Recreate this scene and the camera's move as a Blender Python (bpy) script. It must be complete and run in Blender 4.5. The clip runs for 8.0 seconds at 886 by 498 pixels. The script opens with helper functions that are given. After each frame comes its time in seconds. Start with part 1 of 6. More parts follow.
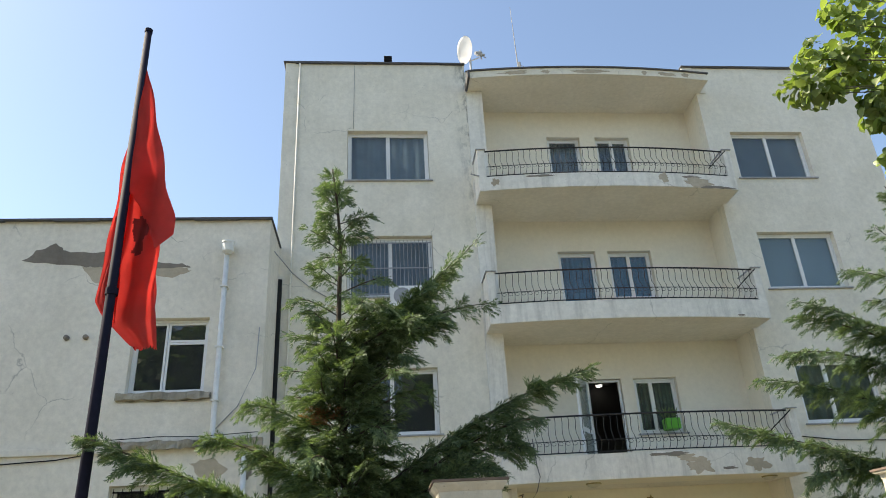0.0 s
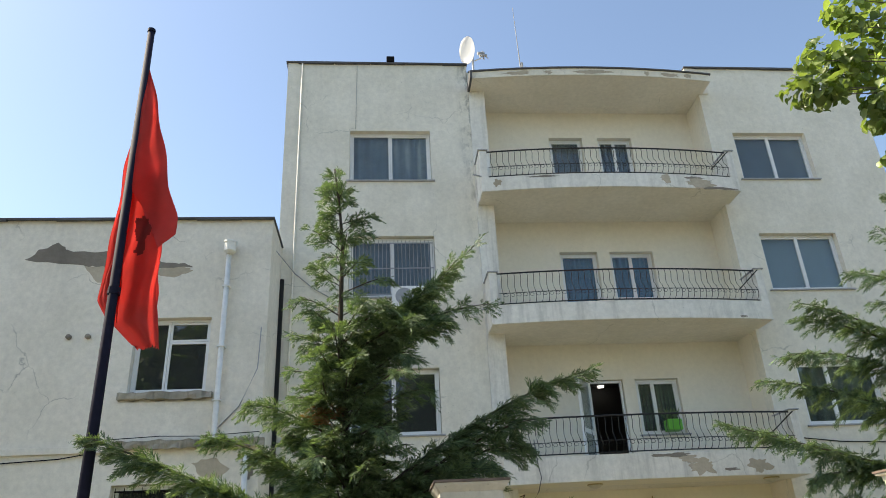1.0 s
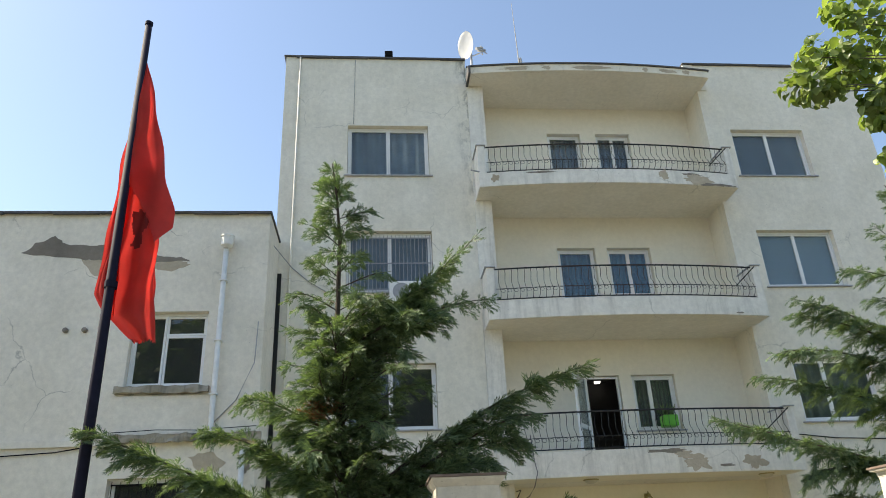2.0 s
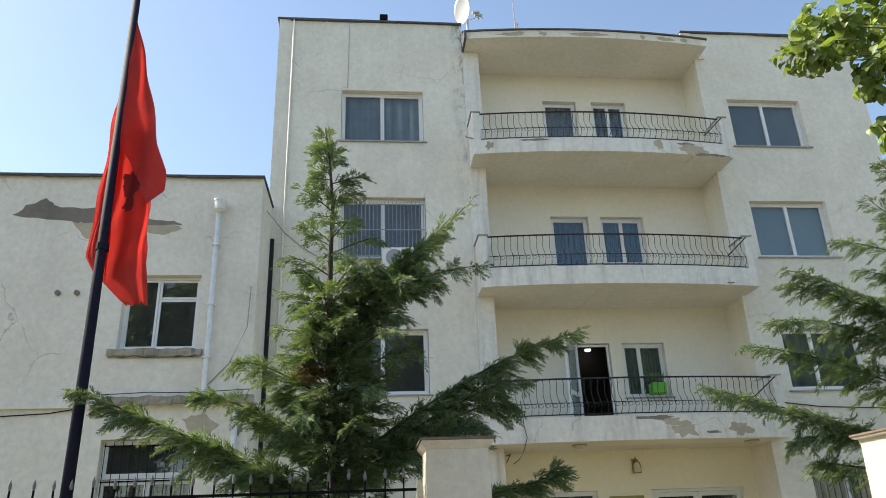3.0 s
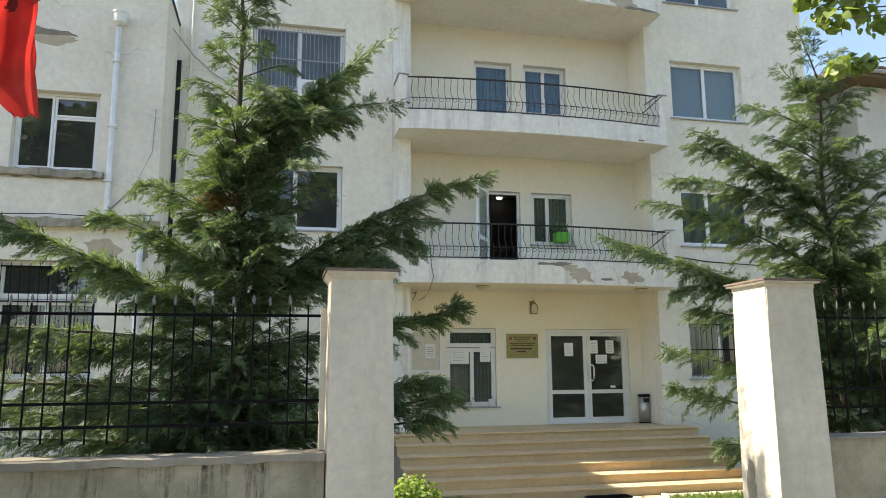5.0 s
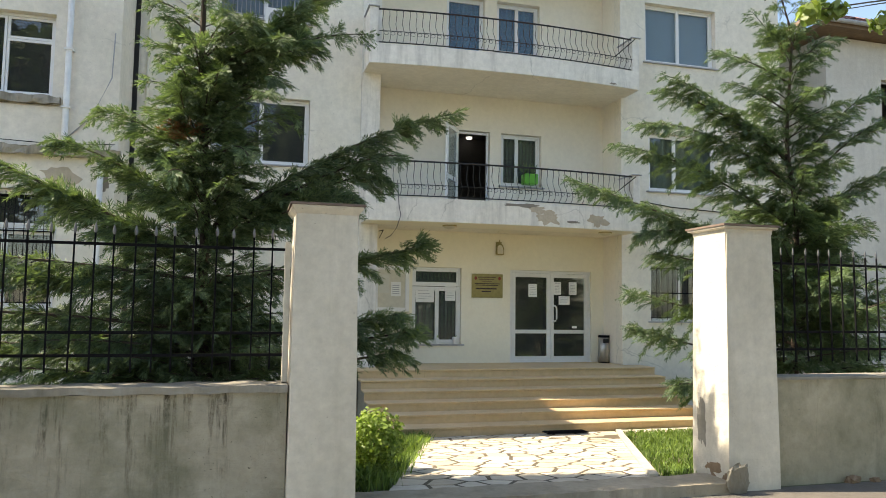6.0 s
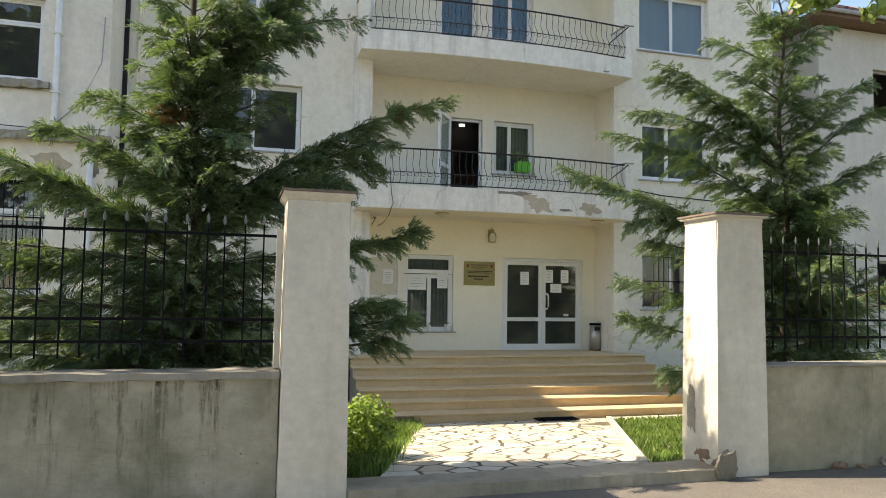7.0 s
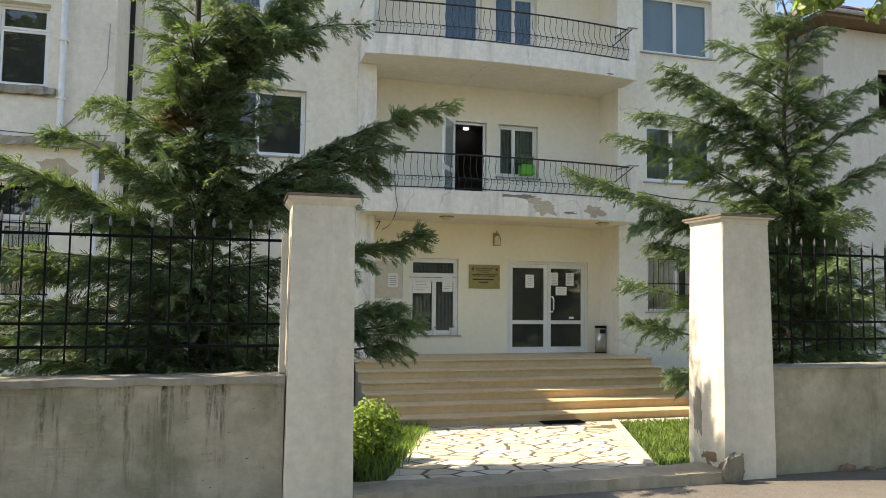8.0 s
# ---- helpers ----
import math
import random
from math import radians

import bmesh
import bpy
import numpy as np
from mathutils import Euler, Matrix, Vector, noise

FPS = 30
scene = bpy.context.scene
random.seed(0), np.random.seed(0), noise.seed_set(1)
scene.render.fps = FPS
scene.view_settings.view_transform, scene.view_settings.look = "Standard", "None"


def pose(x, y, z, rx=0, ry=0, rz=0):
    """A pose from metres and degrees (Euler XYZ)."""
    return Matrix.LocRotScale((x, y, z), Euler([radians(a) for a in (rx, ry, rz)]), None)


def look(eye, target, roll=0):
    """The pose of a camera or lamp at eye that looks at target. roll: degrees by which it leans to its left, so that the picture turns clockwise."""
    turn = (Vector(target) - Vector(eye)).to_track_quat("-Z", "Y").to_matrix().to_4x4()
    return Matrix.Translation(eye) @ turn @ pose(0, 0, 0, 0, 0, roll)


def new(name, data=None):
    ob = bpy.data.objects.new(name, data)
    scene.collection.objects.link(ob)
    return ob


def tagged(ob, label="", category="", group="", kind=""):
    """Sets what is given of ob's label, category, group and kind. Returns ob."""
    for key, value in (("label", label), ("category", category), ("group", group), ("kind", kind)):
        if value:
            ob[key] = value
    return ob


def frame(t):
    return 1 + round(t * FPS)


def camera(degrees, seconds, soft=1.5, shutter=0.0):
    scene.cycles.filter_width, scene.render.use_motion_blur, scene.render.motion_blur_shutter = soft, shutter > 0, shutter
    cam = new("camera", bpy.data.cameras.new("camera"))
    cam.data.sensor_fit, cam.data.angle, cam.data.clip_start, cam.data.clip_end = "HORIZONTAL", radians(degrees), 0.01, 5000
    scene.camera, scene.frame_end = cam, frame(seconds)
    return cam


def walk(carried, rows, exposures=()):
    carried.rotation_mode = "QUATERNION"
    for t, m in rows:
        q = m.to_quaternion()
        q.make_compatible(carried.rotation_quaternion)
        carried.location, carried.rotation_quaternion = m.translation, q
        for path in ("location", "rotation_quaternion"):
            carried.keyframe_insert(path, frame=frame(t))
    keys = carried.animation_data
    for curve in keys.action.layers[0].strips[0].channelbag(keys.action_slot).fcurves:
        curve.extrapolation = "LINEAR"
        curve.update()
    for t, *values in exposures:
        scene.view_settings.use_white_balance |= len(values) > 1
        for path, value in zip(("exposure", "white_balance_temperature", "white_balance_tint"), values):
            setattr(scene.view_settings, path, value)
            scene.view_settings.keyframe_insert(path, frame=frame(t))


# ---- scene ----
EYE = (0.0, 0.0, 1.75)
cam = camera(63.3, 8.0, soft=0.92)
# seconds, yaw, pitch, roll
TURNS = [
    (0.0, -4.53, 24.83, 2.86),
    (0.5, -4.36, 24.78, 2.76),
    (1.0, -4.45, 24.86, 2.66),
    (1.2, -4.37, 24.81, 2.66),
    (2.3, -4.88, 24.06, 2.43),
    (2.5, -4.93, 23.61, 2.40),
    (3.0, -5.47, 21.86, 2.07),
    (3.5, -6.81, 19.58, 1.66),
    (4.0, -8.94, 16.86, 1.28),
    (4.5, -10.92, 13.20, 0.82),
    (5.0, -12.74, 9.37, 0.39),
    (5.2, -13.44, 8.12, 0.19),
    (6.3, -15.88, 3.86, -0.96),
    (6.5, -16.05, 3.60, -0.99),
    (7.0, -16.05, 3.66, -0.92),
    (7.5, -15.98, 3.90, -0.72),
    (8.0, -15.65, 3.92, -0.62),
]
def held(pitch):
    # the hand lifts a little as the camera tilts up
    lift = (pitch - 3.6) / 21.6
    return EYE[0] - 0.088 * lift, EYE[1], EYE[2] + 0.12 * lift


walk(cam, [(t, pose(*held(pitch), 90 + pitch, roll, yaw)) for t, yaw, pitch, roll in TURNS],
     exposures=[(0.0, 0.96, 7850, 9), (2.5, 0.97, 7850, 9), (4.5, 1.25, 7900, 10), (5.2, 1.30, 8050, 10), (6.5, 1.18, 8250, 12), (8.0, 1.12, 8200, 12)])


# ---- daylight ----
SUN_ELEV, SUN_BACK = 48.0, 12.5          # height of the sun, and how far it stands behind the line of the facade
sun_way = Vector((-math.cos(radians(SUN_ELEV)) * math.cos(radians(SUN_BACK)),
                  math.cos(radians(SUN_ELEV)) * math.sin(radians(SUN_BACK)), math.sin(radians(SUN_ELEV))))
world = bpy.data.worlds.new("sky")
scene.world = world
world.use_nodes = True
wn = world.node_tree.nodes
sky = wn.new("ShaderNodeTexSky")
sky.sky_type = 'NISHITA'
sky.sun_disc = False
sky.sun_elevation = radians(SUN_ELEV)
sky.sun_rotation = math.atan2(sun_way.x, sun_way.y)
sky.air_density, sky.dust_density, sky.ozone_density = 1.0, 0.75, 3.7
wn["Background"].inputs["Strength"].default_value = 0.15
world.node_tree.links.new(sky.outputs[0], wn["Background"].inputs["Color"])
sun = new("sun", bpy.data.lights.new("sun", 'SUN'))
sun.data.energy, sun.data.angle, sun.data.color = 5.0, radians(0.55), (1.0, 0.96, 0.89)
sun.matrix_world = look(sun_way * 60, (0, 0, 0))


# ---- materials ----
def material(name, rough=0.8, metal=0.0):
    m = bpy.data.materials.new(name)
    m.use_nodes = True
    b = m.node_tree.nodes["Principled BSDF"]
    b.inputs["Roughness"].default_value, b.inputs["Metallic"].default_value = rough, metal
    return m, m.node_tree.nodes, m.node_tree.links, b


def noise_node(n, l, scale, detail=4, stretch=(1, 1, 1), rough=0.55):
    tc = n.new("ShaderNodeTexCoord")
    mp = n.new("ShaderNodeMapping")
    mp.inputs["Scale"].default_value = stretch
    tx = n.new("ShaderNodeTexNoise")
    tx.inputs["Scale"].default_value, tx.inputs["Detail"].default_value = scale, detail
    tx.inputs["Roughness"].default_value = rough
    l.new(tc.outputs["Object"], mp.inputs[0])
    l.new(mp.outputs[0], tx.inputs["Vector"])
    return tx.outputs["Fac"]


def ramp(n, l, fac, stops):
    r = n.new("ShaderNodeValToRGB")
    e = r.color_ramp.elements
    while len(e) < len(stops):
        e.new(0.5)
    for el, (p, c) in zip(e, stops):
        el.position, el.color = p, (*c, 1) if len(c) == 3 else c
    l.new(fac, r.inputs[0])
    return r.outputs[0]


def mix(n, l, fac, a, b, mode='MIX'):
    x = n.new("ShaderNodeMix")
    x.data_type, x.blend_type = 'RGBA', mode
    for sock, v in ((x.inputs["Factor"], fac), (x.inputs["A"], a), (x.inputs["B"], b)):
        if isinstance(v, (float, int)):
            sock.default_value = v
        elif isinstance(v, tuple):
            sock.default_value = (*v, 1)
        else:
            l.new(v, sock)
    return x.outputs["Result"]


def bump(n, l, b, height, strength=0.3, dist=0.01):
    k = n.new("ShaderNodeBump")
    k.inputs["Strength"].default_value, k.inputs["Distance"].default_value = strength, dist
    l.new(height, k.inputs["Height"])
    l.new(k.outputs[0], b.inputs["Normal"])


G3 = lambda v: (v, v, v)


def plaster(name, base, stain, stain_amount=0.5, streak=0.0, grime=(0.10, 0.09, 0.07), grain=60, relief=0.35, damp=None, drip=None, comb=0.0, cracks=0.0, fleck=0.0):
    m, n, l, b = material(name, 0.9)
    cloud = ramp(n, l, noise_node(n, l, 0.9, 5), [(0.38, G3(0)), (0.72, G3(1))])
    c = mix(n, l, cloud, base, stain)
    fine = ramp(n, l, noise_node(n, l, 9, 8, (1, 1, 1), 0.7), [(0.3, G3(0.78)), (0.68, G3(1))])
    c = mix(n, l, stain_amount, c, fine, 'MULTIPLY')
    spots = ramp(n, l, noise_node(n, l, 16, 3), [(0.70, G3(0)), (0.80, G3(1))])
    patch = ramp(n, l, noise_node(n, l, 1.7, 2), [(0.48, G3(0)), (0.66, G3(0.75))])
    c = mix(n, l, mix(n, l, 1.0, spots, patch, 'MULTIPLY'), c, grime)
    if fleck:
        # chips out of the paint, in loose clusters
        chip = ramp(n, l, noise_node(n, l, 26, 3, (1, 1, 1.6), 0.6), [(0.69, G3(0)), (0.72, G3(fleck))])
        where = ramp(n, l, noise_node(n, l, 0.8, 4), [(0.50, G3(0)), (0.62, G3(1))])
        c = mix(n, l, mix(n, l, 1.0, chip, where, 'MULTIPLY'), c, grime)
    if cracks:
        # hairline cracks that wander and break off
        tc = n.new("ShaderNodeTexCoord")
        warp = n.new("ShaderNodeTexNoise")
        warp.inputs["Scale"].default_value, warp.inputs["Detail"].default_value = 3.0, 6
        l.new(tc.outputs["Object"], warp.inputs["Vector"])
        bent = n.new("ShaderNodeVectorMath")
        bent.operation = 'MULTIPLY_ADD'
        bent.inputs[1].default_value = (0.35, 0.35, 0.35)
        l.new(warp.outputs["Color"], bent.inputs[0])
        l.new(tc.outputs["Object"], bent.inputs[2])
        cell = n.new("ShaderNodeTexVoronoi")
        cell.feature = 'DISTANCE_TO_EDGE'
        cell.inputs["Scale"].default_value = 0.55
        l.new(bent.outputs[0], cell.inputs["Vector"])
        line = ramp(n, l, cell.outputs["Distance"], [(0.0, G3(cracks)), (0.006, G3(0))])
        where = ramp(n, l, noise_node(n, l, 0.7, 3), [(0.52, G3(0)), (0.60, G3(1))])
        c = mix(n, l, mix(n, l, 1.0, line, where, 'MULTIPLY'), c, grime)
    if drip is not None:
        # water stains that start under the coping at height drip and run out unevenly
        s = ramp(n, l, noise_node(n, l, 1.0, 7, (5.5, 5.5, 0.5), 0.72), [(0.53, G3(0)), (0.62, G3(streak))])
        broken = ramp(n, l, noise_node(n, l, 7.0, 8, (1, 1, 0.6), 0.78), [(0.40, G3(0.08)), (0.56, G3(1))])
        tc = n.new("ShaderNodeTexCoord")
        sp = n.new("ShaderNodeSeparateXYZ")
        l.new(tc.outputs["Object"], sp.inputs[0])
        run = n.new("ShaderNodeMapRange")
        run.inputs["From Min"].default_value, run.inputs["From Max"].default_value = drip - 1.1, drip
        l.new(sp.outputs["Z"], run.inputs["Value"])
        wet = mix(n, l, 1.0, mix(n, l, 1.0, s, broken, 'MULTIPLY'), ramp(n, l, run.outputs[0], [(0.0, G3(0.15)), (1.0, G3(1))]), 'MULTIPLY')
        c = mix(n, l, wet, c, grime)
        algae = ramp(n, l, noise_node(n, l, 1.1, 8, (1, 1, 0.8), 0.68), [(0.47, G3(0)), (0.66, G3(0.7))])
        c = mix(n, l, algae, c, (0.15, 0.15, 0.09))
    elif streak:
        s = ramp(n, l, noise_node(n, l, 1.0, 6, (4.2, 4.2, 0.40), 0.65), [(0.50, G3(0)), (0.68, G3(streak))])
        c = mix(n, l, s, c, grime)
    if damp is not None:
        tc = n.new("ShaderNodeTexCoord")
        sp = n.new("ShaderNodeSeparateXYZ")
        l.new(tc.outputs["Object"], sp.inputs[0])
        near = n.new("ShaderNodeMapRange")
        near.inputs["From Min"].default_value, near.inputs["From Max"].default_value = damp - 0.35, damp
        l.new(sp.outputs["X"], near.inputs["Value"])
        blot = ramp(n, l, noise_node(n, l, 4.5, 8, (1, 1, 0.5), 0.7), [(0.47, G3(0)), (0.60, G3(0.9))])
        # mould spreads down from the leaking corner of the canopy
        leak = n.new("ShaderNodeMapRange")
        leak.inputs["From Min"].default_value, leak.inputs["From Max"].default_value = 8.0, 12.7
        l.new(sp.outputs["Z"], leak.inputs["Value"])
        blot = mix(n, l, 1.0, blot, ramp(n, l, leak.outputs[0], [(0.0, G3(0.12)), (1.0, G3(1))]), 'MULTIPLY')
        l_ = mix(n, l, 1.0, blot, ramp(n, l, near.outputs[0], [(0.0, G3(0)), (1.0, G3(1))]), 'MULTIPLY')
        c = mix(n, l, l_, c, (0.16, 0.16, 0.14))
    l.new(c, b.inputs["Base Color"])
    h = mix(n, l, 0.5, noise_node(n, l, grain * 0.4, 6), noise_node(n, l, 6, 5))
    if comb:
        h = mix(n, l, comb, h, ramp(n, l, noise_node(n, l, 20, 7, (0.45, 0.45, 2.0), 0.75), [(0.50, G3(0)), (0.64, G3(1))]))
    bump(n, l, b, h, min(1.0, relief * 1.2), 0.025)
    return m


def plain(name, col, rough=0.5, metal=0.0, vary=0.12, scale=9, relief=0.0, gloss=0.5):
    m, n, l, b = material(name, rough, metal)
    b.inputs["Specular IOR Level"].default_value = gloss
    f = ramp(n, l, noise_node(n, l, scale, 5), [(0.3, G3(1 - vary)), (0.7, G3(1))])
    l.new(mix(n, l, 1.0, col, f, 'MULTIPLY'), b.inputs["Base Color"])
    if relief:
        bump(n, l, b, noise_node(n, l, scale * 6, 4), relief, 0.006)
    return m


def foliage(name, dark, light, translucent=0.3, rough=0.6):
    m, n, l, b = material(name, rough)
    g = n.new("ShaderNodeNewGeometry")
    c = ramp(n, l, g.outputs["Random Per Island"], [(0.0, dark), (0.75, light), (1.0, tuple(v * 1.25 for v in light))])
    big = ramp(n, l, noise_node(n, l, 1.4, 3), [(0.35, G3(0.7)), (0.7, G3(1.15))])
    c = mix(n, l, 1.0, c, big, 'MULTIPLY')
    l.new(c, b.inputs["Base Color"])
    t = n.new("ShaderNodeBsdfTranslucent")
    l.new(mix(n, l, 1.0, c, (1.15, 1.2, 0.55), 'MULTIPLY'), t.inputs["Color"])
    mx = n.new("ShaderNodeMixShader")
    mx.inputs[0].default_value = translucent
    l.new(b.outputs[0], mx.inputs[1])
    l.new(t.outputs[0], mx.inputs[2])
    l.new(mx.outputs[0], n["Material Output"].inputs[0])
    return m


def glazing(name, tint, gloss=0.05, dirt=0.04):
    m, n, l, b = material(name)
    n.remove(b)
    tr = n.new("ShaderNodeBsdfTransparent")
    tr.inputs[0].default_value = (*tint, 1)
    gl = n.new("ShaderNodeBsdfGlossy")
    gl.inputs["Roughness"].default_value = 0.015
    lw_ = n.new("ShaderNodeLayerWeight")
    pw = n.new("ShaderNodeMath")
    pw.operation = 'POWER'
    pw.inputs[1].default_value = 4.0
    l.new(lw_.outputs["Facing"], pw.inputs[0])
    fr = n.new("ShaderNodeMath")
    fr.operation = 'MULTIPLY_ADD'
    fr.inputs[1].default_value, fr.inputs[2].default_value = 0.8, gloss
    l.new(pw.outputs[0], fr.inputs[0])
    bp = n.new("ShaderNodeBump")
    bp.inputs["Strength"].default_value, bp.inputs["Distance"].default_value = 0.06, 0.02
    l.new(noise_node(n, l, 1.3, 2), bp.inputs["Height"])
    l.new(bp.outputs[0], gl.inputs["Normal"])
    mx = n.new("ShaderNodeMixShader")
    l.new(fr.outputs[0], mx.inputs[0])
    l.new(tr.outputs[0], mx.inputs[1])
    l.new(gl.outputs[0], mx.inputs[2])
    # dirt film whose pale colour also stands in for the panes' milky reflection
    dust_haze = n.new("ShaderNodeBsdfDiffuse")
    dust_haze.inputs["Color"].default_value = (0.62, 0.60, 0.56, 1)
    film = ramp(n, l, noise_node(n, l, 2.2, 6, (1, 1, 0.5)), [(0.3, G3(dirt * 0.6)), (0.7, G3(dirt))])
    top = n.new("ShaderNodeMixShader")
    l.new(film, top.inputs[0])
    l.new(mx.outputs[0], top.inputs[1])
    l.new(dust_haze.outputs[0], top.inputs[2])
    l.new(top.outputs[0], n["Material Output"].inputs[0])
    return m


M = {}
M["wall"] = plaster("facade plaster", (0.86, 0.81, 0.705), (0.775, 0.725, 0.615), 0.75, 0.06, (0.30, 0.29, 0.26), cracks=0.6, fleck=0.7, relief=0.13)
M["wall_damp"] = plaster("facade plaster with damp edge", (0.86, 0.81, 0.705), (0.775, 0.725, 0.615), 0.75, 0.08, (0.30, 0.29, 0.26), damp=2.2, cracks=0.6, fleck=0.7, relief=0.13)
M["wing"] = plaster("wing plaster", (0.87, 0.81, 0.71), (0.775, 0.72, 0.62), 0.8, 0.08, (0.34, 0.32, 0.28), cracks=0.8, fleck=0.5, relief=0.20)
M["house_plaster"] = plaster("grey house plaster", (0.66, 0.63, 0.565), (0.58, 0.55, 0.49), 0.6, 0.15, (0.34, 0.32, 0.28))
M["recess"] = plaster("cream plaster", (0.85, 0.79, 0.68), (0.81, 0.75, 0.64), 0.4, 0.0, (0.45, 0.42, 0.35), relief=0.15)
M["porch"] = plaster("warm porch plaster", (0.85, 0.80, 0.66), (0.83, 0.77, 0.62), 0.3, 0.0, (0.5, 0.45, 0.35), relief=0.15)
M["balcony"] = plaster("whitewashed concrete", (0.88, 0.845, 0.775), (0.80, 0.765, 0.69), 0.85, 0.32, (0.22, 0.205, 0.175), cracks=0.45, fleck=0.9, relief=0.2)
M["soffit"] = plaster("cream soffit", (0.85, 0.795, 0.685), (0.77, 0.715, 0.60), 0.7, 0.0, (0.35, 0.32, 0.26), cracks=0.5, fleck=0.6, relief=0.15)
M["pillar"] = plaster("pillar plaster", (0.70, 0.65, 0.545), (0.58, 0.535, 0.435), 0.9, 0.25, (0.34, 0.31, 0.24), 40, 0.5, fleck=0.8, comb=0.06)
M["fence_wall"] = plaster("street wall plaster", (0.45, 0.41, 0.315), (0.31, 0.28, 0.205), 1.0, 1.0, (0.05, 0.042, 0.026), 45, 0.75, drip=1.03, comb=0.10, fleck=0.9)
M["fence_wall_east"] = plaster("beige street wall plaster", (0.44, 0.39, 0.28), (0.34, 0.30, 0.205), 1.0, 0.6, (0.10, 0.09, 0.055), 30, 0.6, drip=1.06, comb=0.05, fleck=0.8)
M["coping"] = plaster("concrete coping", (0.32, 0.295, 0.24), (0.20, 0.185, 0.145), 1.0, 0.5, (0.11, 0.10, 0.075), 40, 1.0, fleck=1.0)
M["kerb"] = plaster("worn brown-grey concrete", (0.41, 0.355, 0.265), (0.27, 0.235, 0.17), 1.0, 0.4, (0.12, 0.10, 0.07), 40, 1.0, fleck=1.0)
M["bare"] = plaster("bare grey mortar", (0.29, 0.25, 0.205), (0.18, 0.155, 0.13), 0.9, 0.0, (0.16, 0.15, 0.14), 40, 1.0)
M["cornice"] = plaster("mossy crumbling cornice", (0.43, 0.385, 0.31), (0.19, 0.17, 0.135), 1.0, 0.8, (0.09, 0.085, 0.065), 40, 0.8, fleck=1.0)
M["bare_tan"] = plaster("bare tan mortar", (0.56, 0.475, 0.365), (0.40, 0.33, 0.24), 0.9, 0.0, (0.3, 0.25, 0.18), 40, 0.8)
M["brick_bare"] = plaster("bare brown brick", (0.32, 0.21, 0.125), (0.20, 0.135, 0.085), 0.9, 0.0, (0.10, 0.08, 0.06), 40, 1.0)
# unlit depth of the rooms is put into this very dark colour
M["inside"] = plain("interior darkened as unlit rooms", (0.13, 0.125, 0.12), 0.9)
M["felt"] = plain("roofing felt", (0.11, 0.108, 0.115), 0.8, 0, 0.4, 4, 0.4)
M["pvc"] = plain("white window plastic", (0.80, 0.80, 0.79), 0.35, 0, 0.06)
M["alu"] = plain("white coated aluminium", (0.78, 0.77, 0.74), 0.4, 0, 0.06)
M["sill"] = plain("grey stone sill", (0.42, 0.42, 0.42), 0.6, 0, 0.3, 12)
M["iron"] = plain("black painted iron", (0.008, 0.008, 0.009), 0.85, 0.0, 0.4, 20, gloss=0.12)
M["rail_iron"] = plain("weathered railing iron", (0.03, 0.028, 0.028), 0.6, 0.1, 0.5, 20)
M["spear"] = plain("silver painted iron", (0.17, 0.17, 0.17), 0.6, 0.1, 0.3, 30)
M["grille"] = plain("white painted grille", (0.34, 0.35, 0.37), 0.5, 0, 0.2)
M["pole"] = plain("dark blue painted pole", (0.012, 0.012, 0.030), 0.75, 0.0, 0.35, 14, gloss=0.2)
M["pipe"] = plain("white drain pipe", (0.82, 0.81, 0.77), 0.5, 0, 0.15)
M["black"] = plain("black bitumen", (0.012, 0.012, 0.013), 0.8)
M["steel"] = plain("brushed steel", (0.55, 0.53, 0.50), 0.42, 0.75, 0.2, 30)
M["brass"] = plain("dull brass", (0.37, 0.31, 0.135), 0.42, 0.55, 0.2, 14)
M["faint_print"] = plain("faded brown print", (0.16, 0.10, 0.055), 0.7)
M["print"] = plain("dark print", (0.05, 0.03, 0.03), 0.7)
M["red_print"] = plain("red print", (0.28, 0.05, 0.04), 0.7)
M["grey_print"] = plain("grey print", (0.35, 0.35, 0.38), 0.8)
M["paper"] = plain("white paper", (0.82, 0.82, 0.80), 0.8, 0, 0.05)
M["paper_old"] = plain("yellowed paper", (0.66, 0.65, 0.58), 0.8, 0, 0.1)
M["board_felt"] = plain("grey beige board", (0.68, 0.65, 0.55), 0.9, 0, 0.15)
M["lime"] = plain("lime green plastic", (0.10, 0.40, 0.03), 0.4, 0, 0.08)
M["potwhite"] = plain("white pot plastic", (0.75, 0.75, 0.74), 0.4)
M["lamp_glass"] = plain("frosted lamp glass", (0.62, 0.58, 0.48), 0.3)
M["glass"] = glazing("window glass", (0.80, 0.86, 0.88), 0.05)
M["glass_dark"] = glazing("tinted glass", (0.45, 0.50, 0.48), 0.10, 0.055)
M["curtain_grey"] = plain("grey blue curtain", (0.40, 0.46, 0.51), 0.9, 0, 0.25, 5)
M["curtain_slate"] = plain("slate blind", (0.27, 0.32, 0.35), 0.9, 0, 0.2, 3)
M["curtain_blue"] = plain("blue curtain", (0.14, 0.38, 0.56), 0.9, 0, 0.25, 5)
M["blind"] = plain("pale blue blind", (0.52, 0.64, 0.68), 0.8, 0, 0.1, 3)
M["curtain_green"] = plain("sage striped curtain", (0.27, 0.31, 0.24), 0.9, 0, 0.3, 5)
M["curtain_moss"] = plain("dark moss striped curtain", (0.20, 0.23, 0.19), 0.9, 0, 0.5, 8)
M["cap"] = plain("brown cap tile", (0.20, 0.145, 0.115), 0.8, 0, 0.4, 10, 0.4)
